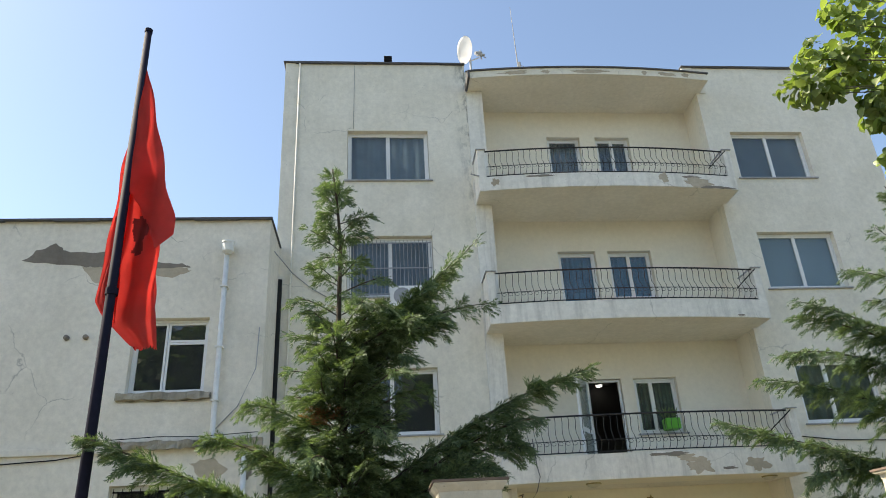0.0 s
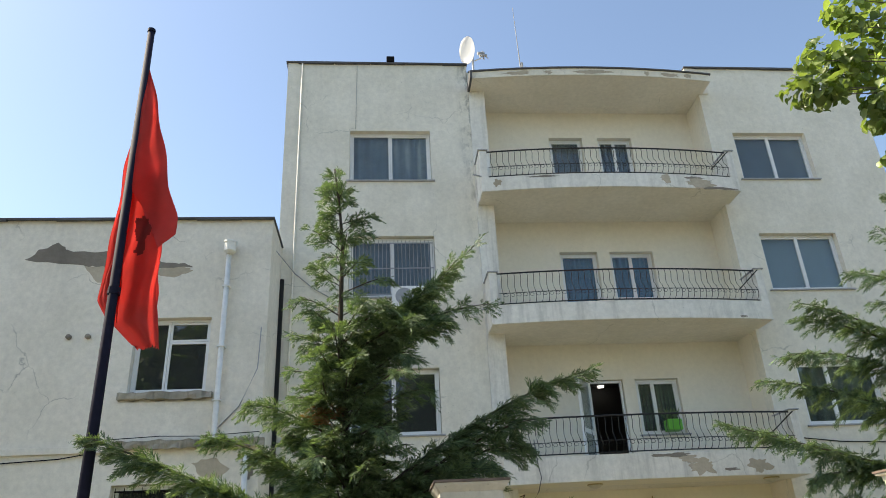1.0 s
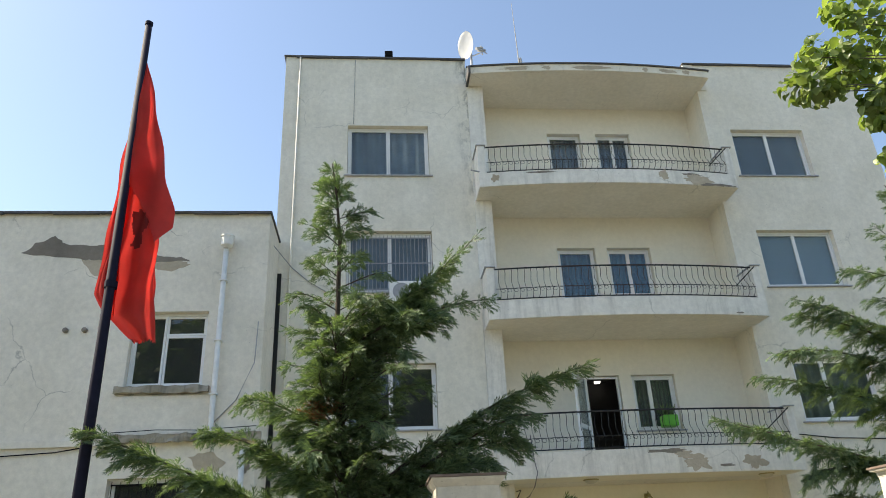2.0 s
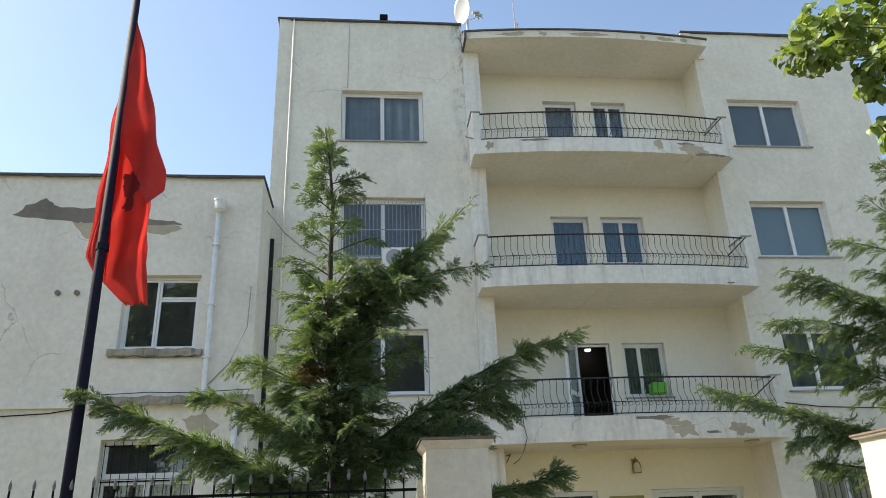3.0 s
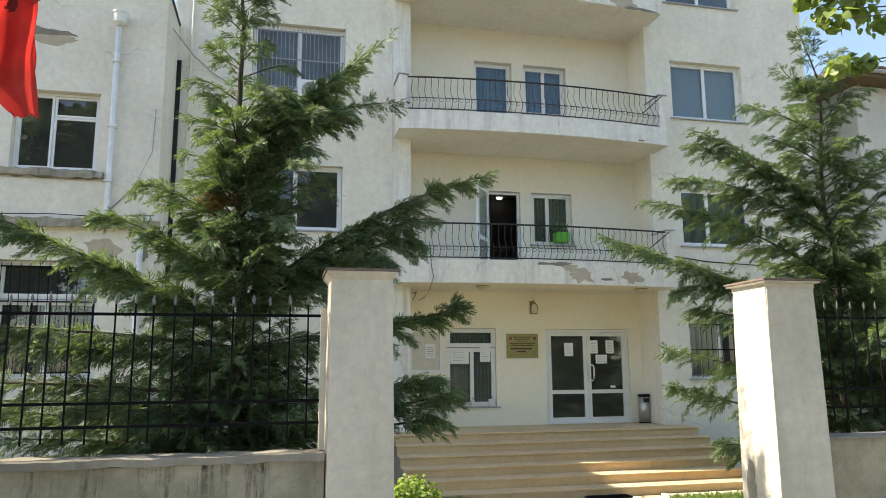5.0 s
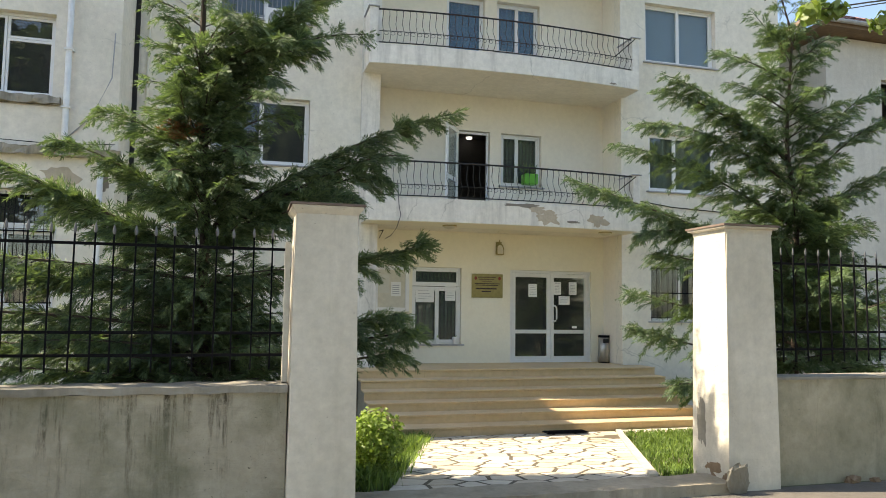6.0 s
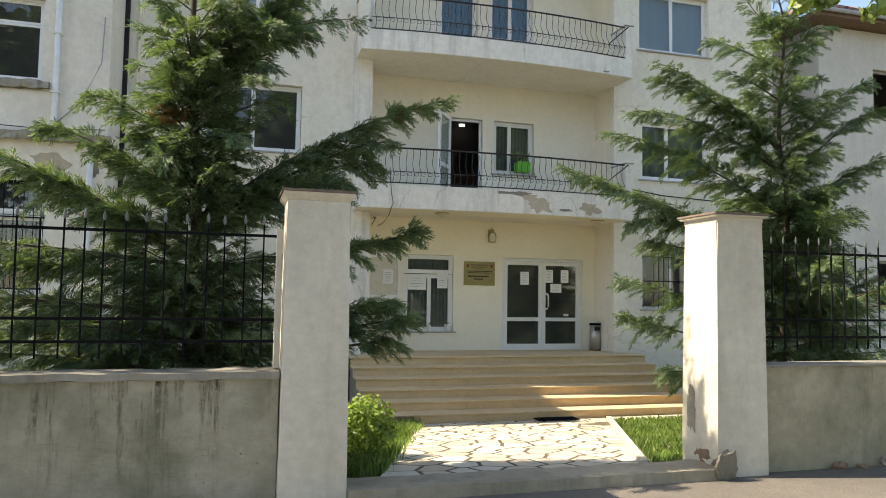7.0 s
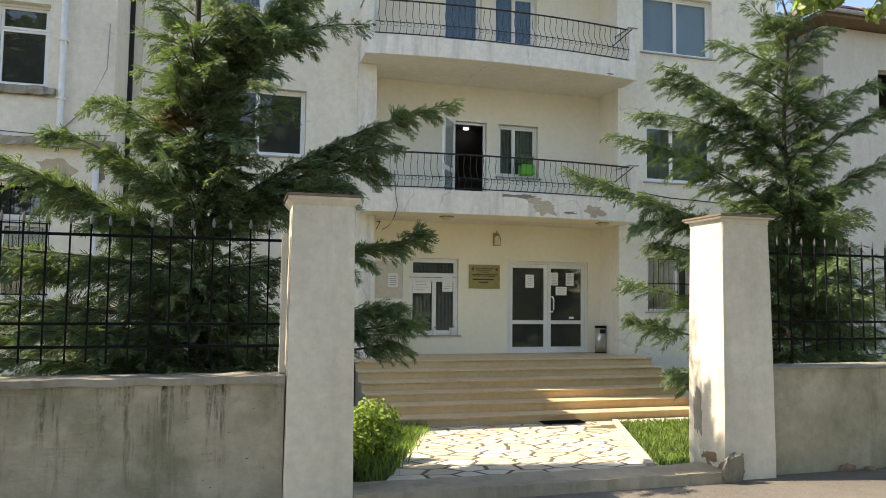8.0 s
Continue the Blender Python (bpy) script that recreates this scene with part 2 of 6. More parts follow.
M["marble"] = plaster("yellow step stone", (0.62, 0.455, 0.265), (0.68, 0.52, 0.32), 0.7, 0.0, (0.42, 0.32, 0.19), 30, 0.12)
M["dirt"] = plaster("garden soil", (0.16, 0.14, 0.09), (0.10, 0.12, 0.05), 0.9, 0.0, (0.06, 0.05, 0.03), 30, 1.0)
M["asphalt"] = plaster("worn asphalt", (0.16, 0.144, 0.12), (0.115, 0.104, 0.088), 0.9, 0.0, (0.05, 0.05, 0.05), 90, 0.9)
M["mortar"] = plaster("path mortar", (0.13, 0.105, 0.07), (0.09, 0.075, 0.05), 0.9, 0.0, (0.07, 0.06, 0.05), 40, 0.8)
M["bark"] = plain("conifer bark", (0.085, 0.062, 0.045), 0.9, 0, 0.5, 12, 0.8)
M["bark_lime"] = plain("smooth grey bark", (0.13, 0.115, 0.095), 0.85, 0, 0.4, 12, 0.6)
M["conifer"] = foliage("conifer sprays", (0.060, 0.103, 0.053), (0.170, 0.245, 0.126), 0.38, 0.60)
M["brown_spray"] = foliage("dead conifer sprays", (0.20, 0.08, 0.03), (0.30, 0.15, 0.06), 0.2)
M["lime_leaf"] = foliage("fresh broad leaves", (0.13, 0.20, 0.055), (0.27, 0.35, 0.12), 0.50, 0.42)
M["hedge"] = foliage("shrub leaves", (0.14, 0.23, 0.04), (0.34, 0.45, 0.12), 0.45, 0.5)
M["grass"] = foliage("lawn blades", (0.08, 0.15, 0.03), (0.20, 0.30, 0.08), 0.4)
M["far_leaf"] = foliage("street tree leaves", (0.05, 0.095, 0.035), (0.12, 0.19, 0.065), 0.35)
M["roof_tile"] = plain("terracotta roof tile", (0.44, 0.20, 0.15), 0.8, 0, 0.4, 6, 0.4)
M["eave_wood"] = plain("brown eave board", (0.20, 0.13, 0.08), 0.8, 0, 0.3)

m, n, l, b = material("limestone flag", 0.75)
oi = n.new("ShaderNodeObjectInfo")
c = ramp(n, l, oi.outputs["Random"], [(0.0, (0.50, 0.43, 0.32)), (0.5, (0.60, 0.54, 0.43)), (1.0, (0.68, 0.63, 0.53))])
l.new(mix(n, l, 0.8, c, ramp(n, l, noise_node(n, l, 9, 6), [(0.3, G3(0.75)), (0.7, G3(1))]), 'MULTIPLY'), b.inputs["Base Color"])
bump(n, l, b, noise_node(n, l, 22, 5), 0.5, 0.008)
M["flag_stone"] = m

m, n, l, b = material("red flag cloth", 0.75)
c = mix(n, l, 1.0, (0.72, 0.095, 0.080), ramp(n, l, noise_node(n, l, 3, 4), [(0.3, G3(0.8)), (0.7, G3(1))]), 'MULTIPLY')
l.new(c, b.inputs["Base Color"])
t = n.new("ShaderNodeBsdfTranslucent")
l.new(mix(n, l, 1.0, c, (1.4, 1.2, 1.2), 'MULTIPLY'), t.inputs["Color"])
mx = n.new("ShaderNodeMixShader")
mx.inputs[0].default_value = 0.45
l.new(b.outputs[0], mx.inputs[1])
l.new(t.outputs[0], mx.inputs[2])
l.new(mx.outputs[0], n["Material Output"].inputs[0])
M["flag_red"] = m
M["flag_dark"] = plain("dark flag emblem cloth", (0.26, 0.028, 0.026), 0.8)

m, n, l, b = material("lit ceiling lamp")
b.inputs["Emission Color"].default_value, b.inputs["Emission Strength"].default_value = (0.9, 0.95, 1.0, 1), 1.1
M["lit"] = m


# ---- mesh helpers ----
def link(name, bm, mat, parent=None, label="", smooth=False):
    me = bpy.data.meshes.new(name)
    bmesh.ops.recalc_face_normals(bm, faces=bm.faces)
    bm.to_mesh(me)
    bm.free()
    me.materials.append(M[mat])
    if smooth:
        me.polygons.foreach_set("use_smooth", [True] * len(me.polygons))
    ob = new(name, me)
    ob.parent = parent
    if label:
        ob["label"] = label
    return ob


def part(name, bm, mat, parent, label="", smooth=False):
    return link(name, bm, mat, parent, label, smooth)


def thing(name, label, category, group="", kind=""):
    return tagged(new(name), label, category, group, kind)


def box(x0, x1, y0, y1, z0, z1, bev=0.0, bm=None):
    bm = bm or bmesh.new()
    made = bmesh.ops.create_cube(bm, size=1.0, matrix=Matrix.Translation(((x0 + x1) / 2, (y0 + y1) / 2, (z0 + z1) / 2))
                                 @ Matrix.Diagonal((abs(x1 - x0), abs(y1 - y0), abs(z1 - z0), 1)))
    if bev:
        edges = list({e for v in made["verts"] for e in v.link_edges})
        bmesh.ops.bevel(bm, geom=edges, offset=bev, segments=2, affect='EDGES', profile=0.6)
    return bm


def tube(points, radii, sides=8, bm=None, cap=True):
    bm = bm or bmesh.new()
    pts = [Vector(p) for p in points]
    if isinstance(radii, (int, float)):
        radii = [radii] * len(pts)
    radii = [float(r) for r in radii]
    rings = []
    for i, p in enumerate(pts):
        d = (pts[min(i + 1, len(pts) - 1)] - pts[max(i - 1, 0)]).normalized()
        a = d.cross(Vector((0, 0, 1)) if abs(d.z) < 0.9 else Vector((1, 0, 0))).normalized()
        c = d.cross(a)
        rings.append([bm.verts.new(p + radii[i] * (math.cos(k * math.tau / sides) * a + math.sin(k * math.tau / sides) * c)) for k in range(sides)])
    for r0, r1 in zip(rings, rings[1:]):
        for k in range(sides):
            bm.faces.new((r0[k], r0[(k + 1) % sides], r1[(k + 1) % sides], r1[k]))
    if cap:
        bm.faces.new(rings[0])
        bm.faces.new(rings[-1])
    return bm


def prism(plan, z0, z1, bm=None):
    bm = bm or bmesh.new()
    lo = [bm.verts.new((x, y, z0)) for x, y in plan]
    hi = [bm.verts.new((x, y, z1)) for x, y in plan]
    bm.faces.new(lo)
    bm.faces.new(hi)
    for i in range(len(plan)):
        j = (i + 1) % len(plan)
        bm.faces.new((lo[i], lo[j], hi[j], hi[i]))
    return bm


def pierced(x0, x1, z0, z1, y0, y1, holes):
    """A wall along x with openings (x0, x1, z0, z1) that go right through it."""
    bm = bmesh.new()
    xs = sorted({x0, x1, *[h[0] for h in holes], *[h[1] for h in holes]})
    zs = sorted({z0, z1, *[h[2] for h in holes], *[h[3] for h in holes]})
    solid = lambda i, k: 0 <= i < len(xs) - 1 and 0 <= k < len(zs) - 1 and not any(
        h[0] < (xs[i] + xs[i + 1]) / 2 < h[1] and h[2] < (zs[k] + zs[k + 1]) / 2 < h[3] for h in holes)
    cache = {}

    def v(x, y, z):
        if (x, y, z) not in cache:
            cache[(x, y, z)] = bm.verts.new((x, y, z))
        return cache[(x, y, z)]
    for i in range(len(xs) - 1):
        for k in range(len(zs) - 1):
            if not solid(i, k):
                continue
            a, b_, c, d = xs[i], xs[i + 1], zs[k], zs[k + 1]
            for y in (y0, y1):
                bm.faces.new((v(a, y, c), v(b_, y, c), v(b_, y, d), v(a, y, d)))
            if not solid(i - 1, k):
                bm.faces.new((v(a, y0, c), v(a, y1, c), v(a, y1, d), v(a, y0, d)))
            if not solid(i + 1, k):
                bm.faces.new((v(b_, y0, c), v(b_, y1, c), v(b_, y1, d), v(b_, y0, d)))
            if not solid(i, k - 1):
                bm.faces.new((v(a, y0, c), v(b_, y0, c), v(b_, y1, c), v(a, y1, c)))
            if not solid(i, k + 1):
                bm.faces.new((v(a, y0, d), v(b_, y0, d), v(b_, y1, d), v(a, y1, d)))
    return bm


def structure(name, bm, mat, label, category="wall", smooth=False):
    return tagged(link(name, bm, mat, None, "", smooth), label, category, kind="structure")


# ---- plan ----
FRONT, RECESS, WING = 14.6, 15.48, 13.2       # planes of the facade, of the loggia's back wall and of the low wing
LEFT, RIGHT, TOP = -2.28, 12.6, 13.84
BAY0, BAY1 = 2.6, 8.22                        # the loggia's opening
GARDEN, PLATFORM = -0.44, 0.52
FLOORS = [3.45, 6.62, 9.75]                   # undersides of the three balconies
SLAB_TOP = [3.92, 7.02, 10.10]
RAIL_TOP = [4.66, 7.75, 10.80]


def ground_z(y):
    return 0.0 if y < 6.5 else max(GARDEN, 0.09 - (y - 6.5) * 0.53 / 5.4)


# ground: one sheet, level in the street, falling gently through the garden
bm = bmesh.new()
ys = [-900, -60, -10, 0, 4, 6.2, 6.5, 8, 10, 11.9, 14, 20, 60, 900]
xs = [-900, -60, -15, -6, 0, 6, 15, 60, 900]
grid = [[bm.verts.new((x, y, ground_z(y) - (0.03 if y > 6.3 else 0.0))) for x in xs] for y in ys]
for r0, r1 in zip(grid, grid[1:]):
    for k in range(len(xs) - 1):
        bm.faces.new((r0[k], r0[k + 1], r1[k + 1], r1[k]))
structure("ground", bm, "dirt", "bare earth and thin grass between street and building", "ground")
structure("road", box(-80, 80, -9, 6.16, -0.05, 0.012), "asphalt", "worn grey asphalt street along the wall", "road")

# main building
win_front = [(-0.74, 1.19, 10.44, 11.82), (-0.74, 1.18, 7.52, 8.99), (-0.74, 1.16, 4.56, 5.93),
             (8.85, 10.76, 10.48, 11.82), (8.87, 10.78, 7.56, 8.99), (8.93, 10.78, 4.50, 5.87), (8.95, 10.55, 1.50, 2.79)]
structure("wall_front_west", pierced(LEFT, 2.2, -1.0, TOP, FRONT, FRONT + 0.3, win_front[:3]), "wall_damp", "weathered off-white plaster facade of the tall block")
structure("wall_front_east", pierced(BAY1, RIGHT, -1.0, TOP, FRONT, FRONT + 0.3, win_front[3:]), "wall", "weathered off-white plaster facade beside the balconies")
structure("wall_pilaster", box(2.203, BAY0, FRONT - 0.035, RECESS + 0.3, -1.0, 13.0, 0.012), "balcony", "whitewashed pilaster between facade and balconies")
structure("wall_jamb", box(BAY1 + 0.003, BAY1 + 0.25, FRONT + 0.302, RECESS + 0.3, -1.0, 13.0), "recess", "cream side wall of the balcony recess")
doors_recess = [(4.36, 5.24, 10.02, 12.23), (5.65, 6.56, 10.95, 12.23), (4.27, 5.20, 6.96, 8.95), (5.50, 6.58, 7.72, 8.95),
                (4.48, 5.34, 3.86, 5.80), (5.62, 6.62, 4.57, 5.80)]
structure("wall_recess", pierced(BAY0, BAY1, 3.60, 13.4, RECESS, RECESS + 0.3, doors_recess), "recess", "smooth cream wall at the back of the balconies")
structure("wall_porch", pierced(BAY0, BAY1, -1.0, 3.597, RECESS, RECESS + 0.3, [(3.56, 4.69, 0.94, 2.64), (5.86, 7.90, PLATFORM, 2.63)]), "porch", "warm cream wall of the entrance porch")
structure("wall_west", box(LEFT, LEFT + 0.3, FRONT + 0.302, 26, -1, TOP), "wall", "side wall of the tall block")
structure("wall_east", box(RIGHT - 0.3, RIGHT, FRONT + 0.302, 26, -1, TOP), "wall", "side wall of the tall block")
structure("wall_back", box(LEFT, RIGHT, 26.003, 26.3, -1, TOP), "wall", "back wall of the tall block")
structure("wall_parapet_middle", box(2.203, BAY1 - 0.003, FRONT + 0.02, FRONT + 0.3, 13.21, 13.62), "wall", "low parapet above the canopy")
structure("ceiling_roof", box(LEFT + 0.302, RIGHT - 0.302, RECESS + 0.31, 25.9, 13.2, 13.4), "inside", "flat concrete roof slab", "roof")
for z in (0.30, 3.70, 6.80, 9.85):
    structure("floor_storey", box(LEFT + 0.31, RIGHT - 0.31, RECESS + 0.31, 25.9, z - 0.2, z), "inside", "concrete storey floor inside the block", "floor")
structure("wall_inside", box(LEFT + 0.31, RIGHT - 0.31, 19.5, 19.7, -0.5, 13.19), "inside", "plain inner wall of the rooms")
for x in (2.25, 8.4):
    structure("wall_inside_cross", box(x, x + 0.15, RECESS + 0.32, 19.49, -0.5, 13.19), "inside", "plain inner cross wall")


def edging(name, x0, x1, y0, y1, z, label):
    bm = box(x0, x1, y0, y1, z, z + 0.032, 0.008)
    for i in range(int((x1 - x0) / 0.9)):
        xx = x0 + 0.3 + i * 0.9
        box(xx, min(xx + 0.88, x1 - 0.004), y0 - 0.012, y0 + 0.05, z - 0.008 - 0.03 * random.random(), z + 0.02, 0, bm)
    return structure(name, bm, "felt", label, "trim")


edging("trim_roof_west", LEFT - 0.05, 2.22, FRONT - 0.05, FRONT + 0.33, TOP, "dark felt edging along the flat roof")
edging("trim_roof_middle", 2.23, 7.9, FRONT - 0.02, FRONT + 0.33, 13.62, "dark felt edging along the flat roof")
edging("trim_roof_east", 7.95, RIGHT + 0.05, FRONT - 0.05, FRONT + 0.33, TOP, "dark felt edging along the flat roof")
structure("wall_parapet_end", box(7.97, BAY1 - 0.002, FRONT - 0.002, FRONT + 0.29, 13.622, TOP - 0.003), "wall", "end of the higher parapet")

# low wing
wing_holes = [(-4.62, -3.24, 5.20, 6.63), (-4.66, -3.06, 1.64, 3.62)]
structure("wall_wing_front", pierced(-22, -2.2, -1, 8.70, WING, WING + 0.3, wing_holes), "wing", "patched off-white plaster wall of the low wing")
structure("wall_wing_side", box(-2.5, -2.2, WING + 0.302, 26, -1, 8.70), "wing", "off-white side wall of the low wing")
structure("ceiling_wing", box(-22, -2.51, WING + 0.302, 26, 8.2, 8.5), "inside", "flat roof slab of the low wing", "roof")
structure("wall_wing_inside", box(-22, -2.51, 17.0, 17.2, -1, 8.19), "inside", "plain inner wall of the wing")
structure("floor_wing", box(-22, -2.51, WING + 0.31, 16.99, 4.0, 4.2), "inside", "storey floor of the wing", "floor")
edging("trim_wing_roof", -22.0, -2.165, WING - 0.08, WING + 0.3, 8.70, "dark felt edging along the wing roof")
structure("trim_wing_side", box(-2.5, -2.165, WING + 0.303, 14.58, 8.70, 8.732), "felt", "dark felt edging along the wing roof", "trim")
structure("trim_wing_ledge", box(-22, -4.72, WING - 0.06, WING - 0.002, 4.16, 4.28, 0.01), "wing", "plaster string course along the wing", "trim")
bm = pierced(-4.70, -2.17, 4.34, 5.02, WING - 0.045, WING - 0.002, [])
structure("trim_wing_panel", bm, "wing", "thick plaster panel under the window", "trim")
structure("trim_joint", box(-2.197, -2.115, FRONT - 0.06, FRONT - 0.003, -0.6, 7.95), "black", "black open joint between the two blocks", "trim")

def rough_box(x0, x1, y0, y1, z0, z1, amount, seed=0.0, cell=0.09):
    """A bar of crumbling plaster."""
    bm = bmesh.new()
    k = max(4, int((x1 - x0) / cell))
    rows = []
    for i in range(k + 1):
        x = x0 + (x1 - x0) * i / k
        ring_ = []
        for y, z in ((y1, z0), ((y0 + y1) / 2, z0), (y0, z0), (y0, (z0 + z1) / 2), (y0, z1), ((y0 + y1) / 2, z1), (y1, z1)):
            v = noise.noise_vector(Vector((x * 6 + seed, y * 9, z * 9))) * amount
            ring_.append(bm.verts.new((x, y if y == y1 else y + v.y, z + v.z)))
        rows.append(ring_)
    for r0, r1 in zip(rows, rows[1:]):
        for j in range(6):
            bm.faces.new((r0[j], r0[j + 1], r1[j + 1], r1[j]))
    bm.faces.new(rows[0])
    bm.faces.new(rows[-1])
    return bm


# ---- windows and doors ----
def bars(x0, x1, z0, z1, y0, y1, w, cross=(), rails=()):
    """A rectangular frame of members w wide, with uprights and rails at given places."""
    bm = box(x0, x0 + w, y0, y1, z0, z1, 0.004)
    box(x1 - w, x1, y0, y1, z0, z1, 0.004, bm)
    box(x0 + w, x1 - w, y0 + 0.001, y1 - 0.001, z1 - w, z1, 0.004, bm)
    box(x0 + w, x1 - w, y0 + 0.001, y1 - 0.001, z0, z0 + w, 0.004, bm)
    for x in cross:
        box(x - w / 2, x + w / 2, y0 + 0.001, y1 - 0.001, z0 + w, z1 - w, 0.004, bm)
    for z, a, b_ in rails:
        box(a, b_, y0 + 0.002, y1 - 0.002, z - w / 2, z + w / 2, 0.004, bm)
    return bm


def drape(x0, x1, z0, z1, y, folds, depth=0.03):
    bm = bmesh.new()
    k = max(6, int(folds * 8))
    cols = []
    for i in range(k + 1):
        u = i / k
        yy = y + depth * math.sin(u * folds * math.tau) + 0.4 * depth * math.sin(u * folds * 5.1 + 1)
        cols.append([bm.verts.new((x0 + (x1 - x0) * u, yy, z)) for z in (z0, z1)])
    for a, b_ in zip(cols, cols[1:]):
        bm.faces.new((a[0], b_[0], b_[1], a[1]))
    bmesh.ops.solidify(bm, geom=bm.faces[:], thickness=0.004)
    return bm


def pane(x0, x1, z0, z1, y, parent, mat="glass"):
    ob = part("pane", box(x0, x1, y, y + 0.008, z0, z1), mat, parent)
    ob.visible_shadow = False
    return ob


window_count = [0]


def window(x0, x1, z0, z1, face, label, splits=(0.5,), transom=None, sill=True, shutter=0.0, curtain=None, glass="glass", inset=0.10, curtain_part=(0, 1), flat=False, slats=False):
    window_count[0] += 1
    w = tagged(new("window_%d" % window_count[0]), label, "window", kind="structure")
    g = 0.006
    ya, yb = face + inset, face + inset + 0.06
    top = z1 - g
    if shutter:
        part("shutter_box", box(x0 + g, x1 - g, ya - 0.03, yb + 0.08, z1 - shutter, z1 - g, 0.006), "sill", w, "grey roller shutter box")
        top = z1 - shutter - 0.002
    fr = part("window_frame", bars(x0 + g, x1 - g, z0 + g, top, ya, yb, 0.045), "pvc", w, "white plastic frame")
    xs = [x0 + 0.05, *[x0 + (x1 - x0) * s for s in splits], x1 - 0.05]
    for i, (a, b_) in enumerate(zip(xs, xs[1:])):
        d = 0.012 if i % 2 else 0.0
        spans = [(z0 + 0.052, top - 0.047)]
        if transom and i in transom[1]:
            zt = z0 + (top - z0) * transom[0]
            spans = [(z0 + 0.052, zt - 0.002), (zt + 0.002, top - 0.047)]
        for za, zb in spans:
            sash = part("sash", bars(a + 0.002, b_ - 0.002, za, zb, ya + 0.004 + d, yb - 0.004 + d, 0.042), "pvc", w)
            pane(a + 0.04, b_ - 0.04, za + 0.038, zb - 0.038, ya + 0.028 + d, w, glass)
    if sill:
        part("window_sill", box(x0 - 0.07, x1 + 0.07, face - 0.05, ya - 0.002, z0 - 0.035, z0 - 0.003, 0.006), "sill", w, "thin grey stone sill")
    if curtain and slats:
        k = int((x1 - x0) / 0.085)
        slat = None
        for i in range(k):
            if slat is None:
                o = part("slat", box(-0.026, 0.026, -0.002, 0.002, z0 + 0.03, top - 0.03), curtain, w)
                slat = o.data
            else:
                o = new("slat", slat)
                o.parent = w
            o.location = (x0 + 0.06 + i * 0.085, yb + 0.06, 0)
            o.rotation_euler = (0, 0, radians(random.uniform(-35, 35)))
    elif curtain:
        u0, u1 = curtain_part
        part("curtain", drape(x0 + (x1 - x0) * u0 + 0.02, x0 + (x1 - x0) * u1 - 0.02, z0 + 0.03, top - 0.02, yb + 0.05, 7 * (u1 - u0), 0.002 if flat else 0.03), curtain, w)
    return w


WTXT = "white plastic sliding window in the plaster facade"
window(*win_front[0], FRONT, WTXT + ", grey curtains", inset=0.13, curtain="curtain_grey")
w2 = window(*win_front[1], FRONT, WTXT + " behind a white grille", inset=0.13, curtain="curtain_slate")
window(*win_front[2], FRONT, WTXT + ", dark inside", inset=0.13)
window(*win_front[3], FRONT, WTXT + ", dark slate blinds", inset=0.13, curtain="curtain_slate", flat=True)
window(*win_front[4], FRONT, WTXT + ", pale blue blinds drawn", inset=0.13, curtain="blind", flat=True)
window(*win_front[5], FRONT, WTXT + ", sage curtains drawn", curtain="curtain_green", splits=(0.4,))
w0 = window(*win_front[6], FRONT, "dark ground floor window behind iron bars", splits=(0.5,))
DTXT = " in the cream balcony wall"
window(*doors_recess[0], RECESS, "white glazed balcony door with grey curtain" + DTXT, splits=(), inset=0.13, sill=False, curtain="curtain_grey")
window(*doors_recess[1], RECESS, "white two-part window" + DTXT, inset=0.13, curtain="curtain_grey")
d2 = window(*doors_recess[2], RECESS, "closed white glazed balcony door" + DTXT, splits=(), transom=(0.36, (0,)), sill=False, inset=0.13, curtain="curtain_blue")
window(*doors_recess[3], RECESS, "white two-part window with blue curtain" + DTXT, inset=0.13, curtain="curtain_blue")
window(*doors_recess[5], RECESS, "white two-part window with striped curtains" + DTXT, splits=(0.42,), curtain="curtain_moss", slats=True)
part("lever", tube([(5.03, RECESS + 0.10, 7.72), (5.12, RECESS + 0.10, 7.72)], 0.012), "iron", d2, "black lever handle")

# wing windows
structure("trim_wing_cornice", rough_box(-4.72, -2.12, WING - 0.14, WING - 0.002, 4.20, 4.325, 0.045, 7.0, 0.06), "cornice", "cracked pale cornice of the wing", "trim")
ww = window(*wing_holes[0], WING, "white plastic window in the wing, panes dark and reflecting", splits=(0.44,), transom=(0.70, (1,)), sill=False, inset=0.14, glass="glass_dark")
part("window_sill", rough_box(-4.74, -3.10, WING - 0.12, WING - 0.002, 5.06, 5.185, 0.038, 2.0, 0.05), "cornice", ww, "crumbling plaster sill")
x0, x1, z0, z1 = wing_holes[1]
window(x0, x1, z0, 2.965, WING, "white barred two-part window of the wing", splits=(0.5,), inset=0.14, glass="glass_dark")
window(x0, x1, 2.967, z1, WING, "dark top light over the barred wing window", splits=(), inset=0.14, glass="glass_dark", sill=False)


def grille(name, x0, x1, z0, z1, y, step, mat, label, rails=3):
    g = thing(name, label, "window grille")
    for i in range(rails):
        z = z0 + 0.06 + (z1 - z0 - 0.12) * i / (rails - 1)
        part("rail", box(x0, x1, y - 0.006, y + 0.006, z - 0.012, z + 0.012), mat, g)
    k = int((x1 - x0) / step)
    first = None
    for i in range(k + 1):
        x = x0 + 0.02 + (x1 - x0 - 0.04) * i / k
        if first is None:
            first = part("bar", tube([(0, 0, z0), (0, 0, z1)], 0.0065, 6), mat, g)
            bar = first
        else:
            bar = new("bar", first.data)
            bar.parent = g
        bar.location = (x, y - 0.016, 0)
    return g


